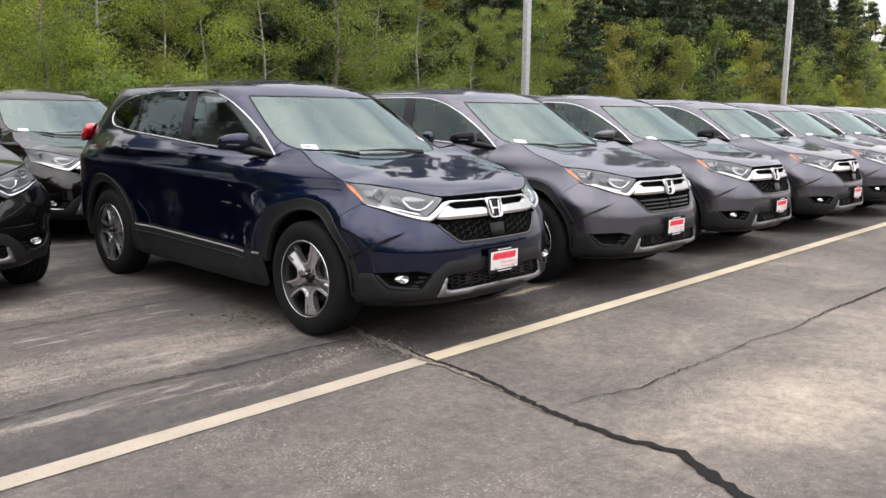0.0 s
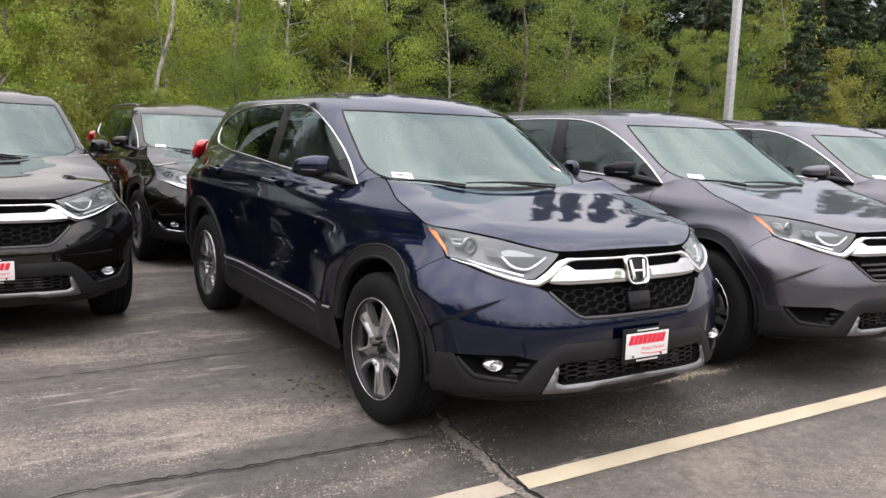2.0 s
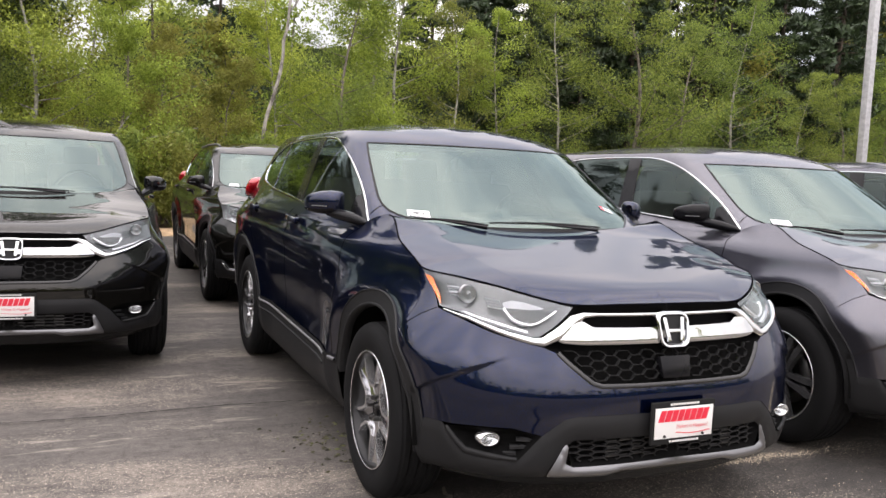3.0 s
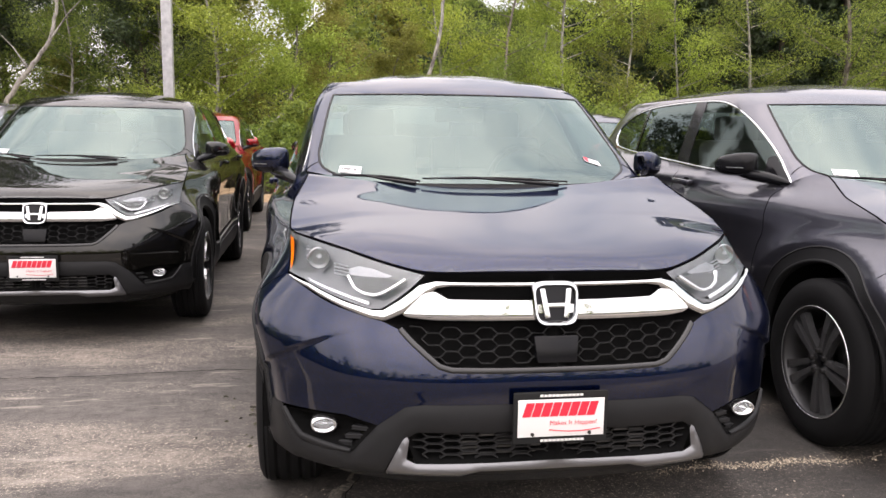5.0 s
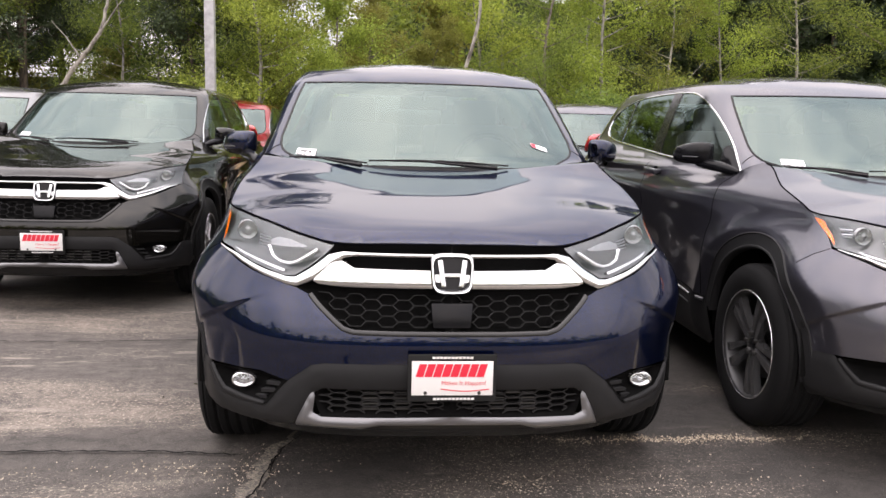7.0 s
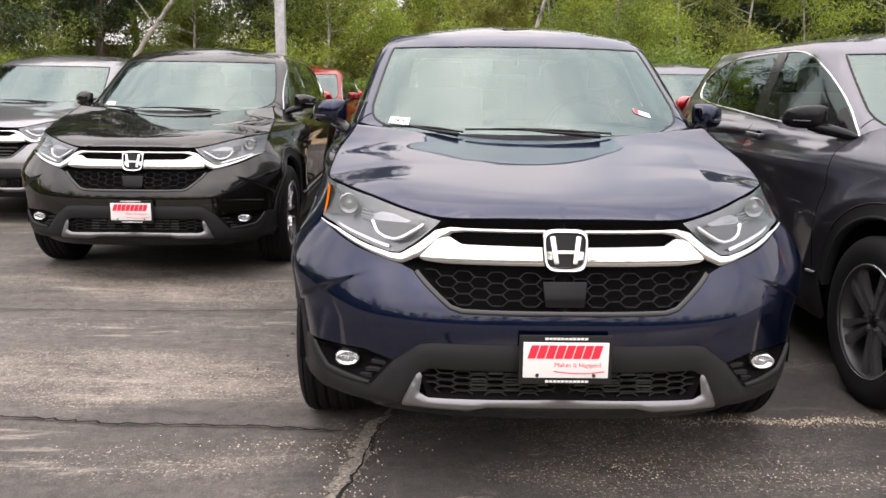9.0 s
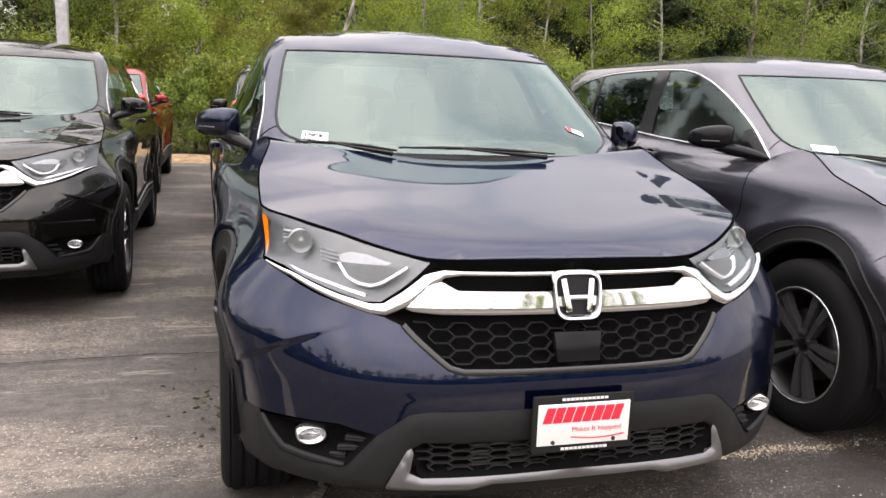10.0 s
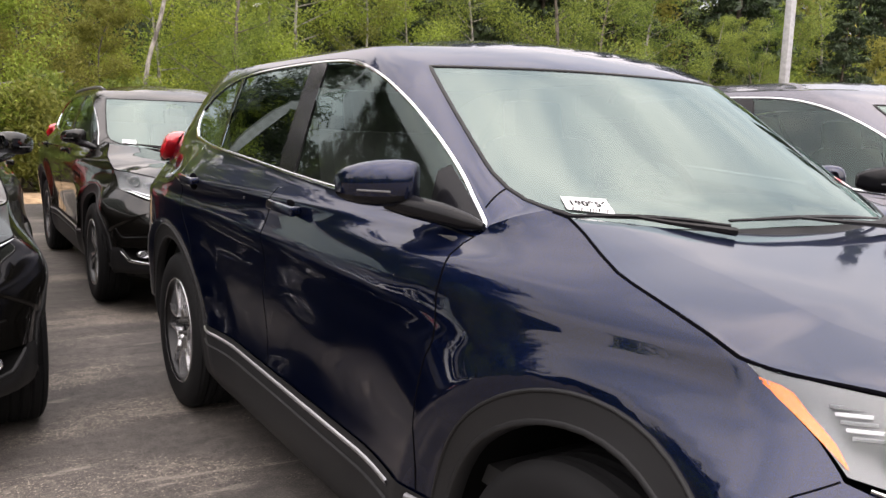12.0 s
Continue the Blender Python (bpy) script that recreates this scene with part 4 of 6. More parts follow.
kit_sided("fog_garnish", lambda side: ribbon([fx(0.80, 0.430), fx(0.755, 0.372), fx(0.66, 0.362), fx(0.60, 0.360)], tub_lift, [0.012, 0.022, 0.018, 0.008], 0.010, 0.02, False, side), "chrome", only="touring")

# shut lines
for name, pts in (("door_gap", [fy(0.458, 1.066), fy(0.470, 1.05), fy(0.470, 1.03), fy(0.463, 1.00), fy(0.462, 0.94), fy(0.478, 0.80), fy(0.50, 0.60), fy(0.51, 0.476)]),
                  ("door_gap", [fy(1.47, 1.10), fy(1.51, 0.95), fy(1.53, 0.75), fy(1.54, 0.494)]),
                  ("door_gap", [fy(2.47, 1.10), fy(2.50, 0.98), fy(2.44, 0.90), fy(2.33, 0.80), fy(2.25, 0.68), fy(2.215, 0.51)]),
                  ("bumper_gap", [fy(-0.335, 0.772), fy(-0.344, 0.783), fy(-0.375, 0.815), fy(-0.414, 0.842)])):
    kit_sided(name, lambda side, pts=pts: ribbon(pts, tub_lift, 0.006 if name == "door_gap" else 0.0035, 0.0008, 0.03, False, side), "gap")


# handles, mirrors, tail lamps
def handle(side, y, z, w=None):
    x, _ = tub(s_of_y(y, z), z)
    bm = bmesh.new()
    turn = Matrix.Rotation(radians(2.0), 3, "X")
    box_bm(bm, (0.022, 0.205, 0.030), (side * (x + 0.026), y, z), turn, 0.010)
    box_bm(bm, (0.03, 0.03, 0.024), (side * (x + 0.010), y - 0.085, z), turn, 0.006)
    box_bm(bm, (0.03, 0.03, 0.024), (side * (x + 0.010), y + 0.085, z), turn, 0.006)
    return bm


for side in (-1, 1):
    for y, z in ((1.33, 1.048), (2.31, 1.070)):
        kit("door_handle", mesh_bm("door_handle", handle(side, y, z)), "paint")
        x, _ = tub(s_of_y(y, z), z)
        bm = bmesh.new()
        bmesh.ops.create_uvsphere(bm, u_segments=20, v_segments=10, radius=1.0, matrix=Matrix.Translation((side * (x - 0.004), y - 0.01, z - 0.008)) @ Matrix.Diagonal((0.007, 0.062, 0.034, 1)))
        kit("handle_cup", mesh_bm("handle_cup", bm), "gap")

for side in (-1, 1):
    tag = "mirror_right" if side < 0 else "mirror_left"
    # housing: rounded sections from the inner end to the swept-back tip; x, y, top, bottom, half depth ahead, behind
    sections = ((0.832, 0.655, 1.205, 1.137, 0.018, 0.020), (0.836, 0.658, 1.217, 1.124, 0.036, 0.038), (0.846, 0.668, 1.223, 1.117, 0.045, 0.046), (0.870, 0.690, 1.225, 1.112, 0.052, 0.048),
                (0.900, 0.722, 1.222, 1.110, 0.053, 0.046), (0.928, 0.755, 1.214, 1.112, 0.048, 0.042), (0.950, 0.786, 1.203, 1.118, 0.038, 0.036), (0.964, 0.808, 1.190, 1.127, 0.024, 0.026), (0.969, 0.816, 1.178, 1.138, 0.010, 0.012))
    around = 28
    verts, faces = [], []
    ahead = Vector((0.74, -0.67, 0))
    for x, y, top, low, fore, back in sections:
        mid, half = (top + low) / 2, (top - low) / 2
        for i in range(around):
            c, w = math.cos(i * math.tau / around), math.sin(i * math.tau / around)
            p = Vector((x, y, mid)) + ahead * (fore * max(c, 0) ** 0.75 - back * max(-c, 0) ** 0.4)
            p.z += half * math.copysign(abs(w) ** 0.75, w)
            verts.append(Vector((side * p.x, p.y, p.z)))
    for j in range(len(sections) - 1):
        for i in range(around):
            a, b = j * around + i, j * around + (i + 1) % around
            faces.append((a, b, b + around, a + around) if side > 0 else (a, a + around, b + around, b))
    faces += [tuple(range(around)), tuple(range((len(sections) - 1) * around, len(sections) * around))]
    upper_f = [f for f in faces if sum(verts[i].z for i in f) / len(f) > 1.137]
    lower_f = [f for f in faces if f not in upper_f]
    kit("mirror", mesh_of("mirror", verts, upper_f), "mirror_cap", label="door mirror housing")
    KIT[-1] = KIT[-1] + (tag,)
    kit("mirror_base", mesh_of("mirror_base", verts, lower_f), "gloss_black", tag)
    bm = bmesh.new()
    tube_bm(bm, [(side * 0.880, 0.715, 1.122), (side * 0.850, 0.655, 1.116), (side * 0.812, 0.575, 1.104), (side * 0.785, 0.505, 1.092), (side * 0.770, 0.465, 1.085)], [0.020, 0.028, 0.027, 0.020, 0.008], 14)
    kit("mirror_arm", mesh_bm("mirror_arm", bm), "gloss_black", tag)
    bm = bmesh.new()
    box_bm(bm, (0.085, 0.005, 0.005), (side * 0.935, 0.682, 1.150), Matrix.Rotation(radians(side * 48), 3, "Z"), 0.002)
    kit("mirror_blinker", mesh_bm("mirror_blinker", bm), "satin", tag)
    bm = bmesh.new()
    box_bm(bm, (0.125, 0.004, 0.078), (side * 0.868, 0.762, 1.167), Matrix.Rotation(radians(side * 48), 3, "Z"), 0.002)
    kit("mirror_glass", mesh_bm("mirror_glass", bm), "chrome", tag)
    # tail lamp wraps round the rear corner
    bm = bmesh.new()
    rows_ = []
    for z, a, b, x0, x1 in ((1.095, 3.37, 3.45, 0.765, 0.68), (1.12, 3.32, 3.46, 0.785, 0.67), (1.155, 3.275, 3.455, 0.792, 0.665), (1.19, 3.255, 3.445, 0.785, 0.66), (1.22, 3.26, 3.43, 0.770, 0.65), (1.24, 3.285, 3.41, 0.745, 0.64), (1.25, 3.32, 3.39, 0.71, 0.62)):
        rows_.append([bm.verts.new((side * x, y, z)) for x, y in ((x0 - 0.05, a + 0.03), (x0 + 0.005, a + 0.01), (x0 + 0.014, a + 0.06), (x0 + 0.004, (a + b) / 2 + 0.01), (x1 + 0.045, b + 0.01), (x1 - 0.1, b + 0.03))])
    for one, two in zip(rows_, rows_[1:]):
        for k in range(5):
            bm.faces.new((one[k], one[k + 1], two[k + 1], two[k]))
    bm.faces.new(rows_[0])
    bm.faces.new(rows_[-1])
    bmesh.ops.recalc_face_normals(bm, faces=bm.faces)
    kit("tail_lamp", mesh_bm("tail_lamp", bm, True, 80), "tail_red", label="red tail lamp")

# roof rails of the dearer trim
for side in (-1, 1):
    bm = bmesh.new()
    tube_bm(bm, [(side * (0.575 - 0.02 * abs(y - 1.9)), float(y), roof_z(0.56, float(y)) + (0.020 if 0 < k < 11 else 0.0)) for k, y in enumerate(np.linspace(1.30, 3.0, 12))], 0.014, 8)
    kit("roof_rail", mesh_bm("roof_rail", bm), "satin", only="touring")

# wipers and cowl
cowl = [(0.0, 1.062), (0.45, 1.062), (0.86, 1.075), (0.86, 1.098), (0.45, 1.092), (0.0, 1.092)]
kit("cowl", mesh_of("cowl", *patch(cowl, cabin_lift, 0.03, lambda d, u, v: 0.004)), "cladding")
for a, b, c in (((-0.36, 1.094), (-0.80, 1.108), 0.10), ((0.42, 1.094), (-0.35, 1.104), 0.1)):
    pts = [cabin_lift(s, z) + Vector((0, -0.018, 0.010)) for s, z in [(a[0] + (b[0] - a[0]) * k / 8, a[1] + (b[1] - a[1]) * k / 8 + 0.008 * math.sin(k / 8 * math.pi)) for k in range(9)]]
    bm = bmesh.new()
    tube_bm(bm, pts, [0.004] * 2 + [0.006] * 5 + [0.004] * 2, 6)
    mid = pts[5]
    tube_bm(bm, [mid, mid * 0.5 + pts[2] * 0.5 + Vector((0, -0.03, -0.006)), pts[1] + Vector((0.02, -0.05, -0.014))], [0.004, 0.005, 0.010], 6)
    kit("wiper", mesh_bm("wiper", bm), "gloss_black", only="")
# windscreen stickers
v, f, n = patch([(-0.768, 1.153), (-0.654, 1.150), (-0.657, 1.120), (-0.772, 1.127)][::-1], cabin_lift, 0.006, lambda d, u, v: 0.003, False)
kit("stock_sticker", mesh_of("stock_sticker", v, f, None), "paper", label="white stock sticker")
KIT[-1] = KIT[-1] + ("stock_sticker",)
bm = bmesh.new()
for k in range(14):
    s = -0.758 + 0.0070 * k
    p = cabin_lift(s, 1.1275 - 0.004 * (k / 13)) + normal_at(cabin_lift, s, 1.127) * 0.0055
    box_bm(bm, (0.0016 + 0.002 * ((k * 7) % 3 == 0), 0.001, 0.007), p)
kit("sticker_print", mesh_bm("sticker_print", bm, False), "black_print", "stock_sticker")
curve = bpy.data.curves.new("stock_number", "FONT")
curve.body, curve.size, curve.align_x, curve.align_y = "180956", 0.021, "CENTER", "CENTER"
curve.offset = 0.0006
words = new("stock_number", curve)
bpy.context.view_layer.update()
number_mesh = bpy.data.meshes.new_from_object(words.evaluated_get(bpy.context.evaluated_depsgraph_get()))
bpy.data.objects.remove(words)
for vert in number_mesh.vertices:
    s, z = -0.712 + vert.co.x * 1.55, 1.1370 + vert.co.y * 0.70 - 0.03 * vert.co.x
    vert.co = cabin_lift(s, z) + normal_at(cabin_lift, s, z) * 0.0060
kit("stock_number", number_mesh, "black_print", "stock_sticker", only="sticker")
v, f, n = patch([(0.617, 1.200), (0.709, 1.178), (0.709, 1.160), (0.617, 1.182)][::-1], cabin_lift, 0.03, lambda d, u, v: 0.003, False)
kit("dealer_sticker", mesh_of("dealer_sticker", v, f, None), "paper", only="sticker")
KIT[-1] = KIT[-1] + ("dealer_sticker",)
v, f, n = patch([(0.619, 1.198), (0.645, 1.192), (0.645, 1.176), (0.619, 1.182)][::-1], cabin_lift, 0.03, lambda d, u, v: 0.0042, False)
kit("sticker_print", mesh_of("sticker_print", v, f, None), "red_print", "dealer_sticker", only="sticker")
# rain sensor behind the mirror foot
bm = bmesh.new()
box_bm(bm, (0.10, 0.09, 0.03), (0, 0.86, 1.475), Matrix.Rotation(radians(33), 3, "X"), 0.012)
tube_bm(bm, [(0, 0.87, 1.46), (0, 0.90, 1.40)], 0.010, 8)
box_bm(bm, (0.24, 0.03, 0.07), (0, 0.92, 1.385), None, 0.014)
kit("inner_mirror", mesh_bm("inner_mirror", bm), "dash")

# cabin inside
bm = bmesh.new()
box_bm(bm, (1.46, 0.50, 0.20), (0, 0.62, 0.98), Matrix.Rotation(radians(6), 3, "X"), 0.05)
box_bm(bm, (0.42, 0.22, 0.10), (0.36, 0.72, 1.07), None, 0.04)
box_bm(bm, (0.24, 0.03, 0.15), (0.0, 0.80, 1.06), Matrix.Rotation(radians(-20), 3, "X"), 0.01)
kit("dashboard", mesh_bm("dashboard", bm), "dash")
bm = bmesh.new()
turn = Matrix.Rotation(radians(68), 3, "X")
hoop = [Vector((0.36, 0.98, 1.06)) + turn @ Vector((0.185 * math.cos(k * math.tau / 24), 0.185 * math.sin(k * math.tau / 24), 0)) for k in range(25)]
tube_bm(bm, hoop, 0.015, 8, False)
box_bm(bm, (0.34, 0.03, 0.05), (0.36, 0.965, 1.06), turn, 0.01)
kit("steering_wheel", mesh_bm("steering_wheel", bm), "dash")
for y, wide in ((1.42, 0.50), (2.32, 0.54)):
    for x in (-0.37, 0.37):
        bm = bmesh.new()
        box_bm(bm, (wide, 0.52, 0.16), (x, y - 0.12, 0.70), Matrix.Rotation(radians(6), 3, "X"), 0.05)
        box_bm(bm, (wide, 0.15, 0.62), (x, y + 0.22, 0.98), Matrix.Rotation(radians(-14), 3, "X"), 0.055)
        box_bm(bm, (0.27, 0.10, 0.17), (x, y + 0.33, 1.35), Matrix.Rotation(radians(-10), 3, "X"), 0.04)
        kit("seat", mesh_bm("seat", bm), "seat")
bm = bmesh.new()
box_bm(bm, (1.60, 2.9, 0.05), (0, 1.75, 0.55), None, 0.0)
for side in (-1, 1):
    box_bm(bm, (0.05, 2.5, 0.52), (side * 0.80, 1.75, 0.80), None, 0.01)
box_bm(bm, (1.5, 0.05, 0.5), (0, 3.05, 0.80), None, 0.0)
kit("cabin_lining", mesh_bm("cabin_lining", bm), "dash")
bm = bmesh.new()
box_bm(bm, (1.08, 1.9, 0.03), (0, 2.15, 1.52), None, 0.01)
kit("headliner", mesh_bm("headliner", bm), "seat")


# wheels
def tyre_mesh():
    prof = [(-0.098, 0.236), (-0.108, 0.256), (-0.113, 0.290), (-0.110, 0.318), (-0.100, 0.340), (-0.088, 0.350)]
    tread = []
    for a in np.linspace(-0.085, 0.085, 18):
        tread.append((float(a), 0.355 if (round((a + 0.085) / 0.01) % 4) else 0.346))
    prof = prof + tread + [(-a, r) for a, r in prof[::-1]]
    return lathe(prof, 72)


v, f = tyre_mesh()
bm = bmesh.new()
bm.from_mesh(mesh_of("tyre", v, f))
TYRE = mesh_bm("tyre", bm)
v, f = lathe([(0.10, 0.232), (-0.088, 0.232), (-0.098, 0.240), (-0.103, 0.240), (-0.104, 0.234), (-0.092, 0.226), (0.02, 0.210), (0.10, 0.210)], 64)
RIM = mesh_of("rim", v, f)
v, f = lathe([(-0.096, 0.2395), (-0.1045, 0.2400), (-0.1055, 0.2370), (-0.1040, 0.2340), (-0.096, 0.2325)], 64)
LIP = mesh_of("rim_lip", v, f)
v, f = lathe([(-0.02, 0.150), (-0.028, 0.150), (-0.030, 0.06), (-0.02, 0.06)], 40)
DISC = mesh_of("brake_disc", v, f)
v, f = lathe([(-0.074, 0.001), (-0.076, 0.024), (-0.070, 0.030), (-0.05, 0.032)], 24)
CAP = mesh_of("hub_cap", v, f)


def spoke_bm(bm, a, points, width, front=-0.092, deep=0.03, border=False):
    """One flat spoke: a bar along points (radius, turn in degrees) with tapering width."""
    ring = []
    line = [Vector((0, r * math.cos(a + radians(d)), r * math.sin(a + radians(d)))) for r, d in points]
    for k, ((r, d), w) in enumerate(zip(points, width)):
        t = a + radians(d)
        p = line[k]
        nxt = Vector((0, -math.sin(t), math.cos(t)))
        if border:
            way = (line[min(k + 1, len(line) - 1)] - line[max(k - 1, 0)]).normalized()
            nxt = Vector((0, way.z, -way.y)) if 0 < k < len(line) - 1 else (nxt if k == 0 else p.normalized())
            if nxt.dot(Vector((0, -math.sin(t), math.cos(t))) + p.normalized() * (1 if d > 0 else -1) * 0.5) < 0 and k < len(line) - 1:
                nxt = -nxt
            if k == len(line) - 1 and d < 0:
                nxt = -nxt
        x = front + 0.020 * (1 - r / 0.23) ** 2 + (0.004 if r > 0.21 else 0)
        ring.append([p + nxt * w / 2 + Vector((x, 0, 0)), p - nxt * w / 2 + Vector((x, 0, 0)), p - nxt * (w / 2 + 0.004) + Vector((x + deep, 0, 0)), p + nxt * (w / 2 + 0.004) + Vector((x + deep, 0, 0))])
    rows_ = [[bm.verts.new(q) for q in some] for some in ring]
    for one, two in zip(rows_, rows_[1:]):
        for k in range(4):
            bm.faces.new((one[k], one[(k + 1) % 4], two[(k + 1) % 4], two[k]))
    bm.faces.new(rows_[0])
    bm.faces.new(rows_[-1])


def spokes(kind):
    face, dark = bmesh.new(), bmesh.new()
    for k in range(5):
        a = k * math.tau / 5 + 0.32
        if kind == "split":
            for d in (-1, 1):
                spoke_bm(face, a, [(0.231, d * 13), (0.170, d * 12.5), (0.116, d * 15.5), (0.097, d * 24), (0.093, d * 36)], [0.015, 0.013, 0.012, 0.012, 0.012], -0.091, 0.035, True)
        else:
            for d in (-1, 1):
                spoke_bm(face, a, [(0.04, d * 22), (0.085, d * 14), (0.14, d * 10.5), (0.231, d * 9.5)], [0.020, 0.023, 0.028, 0.040])
    if kind == "split":
        # one dished star plate behind the bright borders
        star = []
        for k in range(5):
            a = k * math.tau / 5 + 0.32
            star += [(r, a + radians(d)) for r, d in ((0.096, -24), (0.116, -15.5), (0.17, -12.5), (0.231, -13), (0.231, 0), (0.231, 13), (0.17, 12.5), (0.116, 15.5), (0.096, 24), (0.092, 36))]
        rings = [[dark.verts.new((x + 0.02 * (1 - r / 0.23) + (0.020 if k % 10 == 4 else 0), r * math.cos(t), r * math.sin(t))) for k, (r, t) in enumerate(star)] for x in (-0.083, -0.05)]
        mid = dark.verts.new((-0.06, 0, 0))
        for k in range(len(star)):
            q = (k + 1) % len(star)
            dark.faces.new((mid, rings[0][k], rings[0][q]))
            dark.faces.new((rings[0][k], rings[1][k], rings[1][q], rings[0][q]))
    for bm in (face, dark):
        bmesh.ops.recalc_face_normals(bm, faces=bm.faces)
    if kind != "split":
        bmesh.ops.create_cone(dark, cap_ends=True, segments=24, radius1=0.060, radius2=0.056, depth=0.03, matrix=Matrix.Translation((-0.058, 0, 0)) @ Matrix.Rotation(radians(90), 4, "Y"))
    return mesh_bm("spokes", face, False), mesh_bm("wheel_core", dark, kind != "split")


SPLIT, SPLIT_CORE = spokes("split")
PAIR, PAIR_CORE = spokes("pair")

bm = bmesh.new()
bmesh.ops.create_cone(bm, cap_ends=True, segments=6, radius1=0.011, radius2=0.009, depth=0.022, matrix=Matrix.Rotation(radians(-90), 4, "Y"))
NUT = mesh_bm("wheel_nut", bm, False)

# ---- ground ----
def ground_material():
    m = material("forest_floor", (0.1, 0.08, 0.05), 0.95)
    v = coords(m)
    a, b = noise_of(m, v, 0.9, 6.0, 0.6), noise_of(m, v, 22, 4.0)
    c = mixed(m, ramp(m, a, (0.35, (0, 0, 0)), (0.65, (1, 1, 1))), (0.16, 0.10, 0.055), (0.06, 0.075, 0.025))
    c = mixed(m, b, c, (0.22, 0.15, 0.09), "MULTIPLY")
    link(m, mixed(m, 0.5, c, ramp(m, b, (0.4, (0.05, 0.04, 0.02)), (0.7, (0.26, 0.18, 0.10)))), shader(m).inputs["Base Color"])
    bump(m, b, 0.8, 0.05)
    return m


def stain(m, v, x, y, rx, ry, turn=0.0):
    """A soft oval on the ground, 1 in its middle."""
    p = node(m, "ShaderNodeMapping")
    p.vector_type = "TEXTURE"
    p.inputs["Location"].default_value, p.inputs["Rotation"].default_value, p.inputs["Scale"].default_value = (x, y, 0), (0, 0, radians(turn)), (rx, ry, 1)
    link(m, v, p.inputs["Vector"])
    d = node(m, "ShaderNodeVectorMath")
    d.operation = "LENGTH"
    link(m, p.outputs[0], d.inputs[0])
    out = node(m, "ShaderNodeMapRange", From_Min=0.0, From_Max=1.0, To_Min=1.0, To_Max=0.0)
    out.interpolation_type = "SMOOTHSTEP"
    link(m, d.outputs["Value"], out.inputs["Value"])
    return out.outputs[0]


def summed(m, a, b, how="ADD"):
    n = node(m, "ShaderNodeMath")
    n.operation = how
    for value, slot in ((a, 0), (b, 1)):
        if isinstance(value, (int, float)):
            n.inputs[slot].default_value = value
        else:
            link(m, value, n.inputs[slot])
    return n.outputs[0]


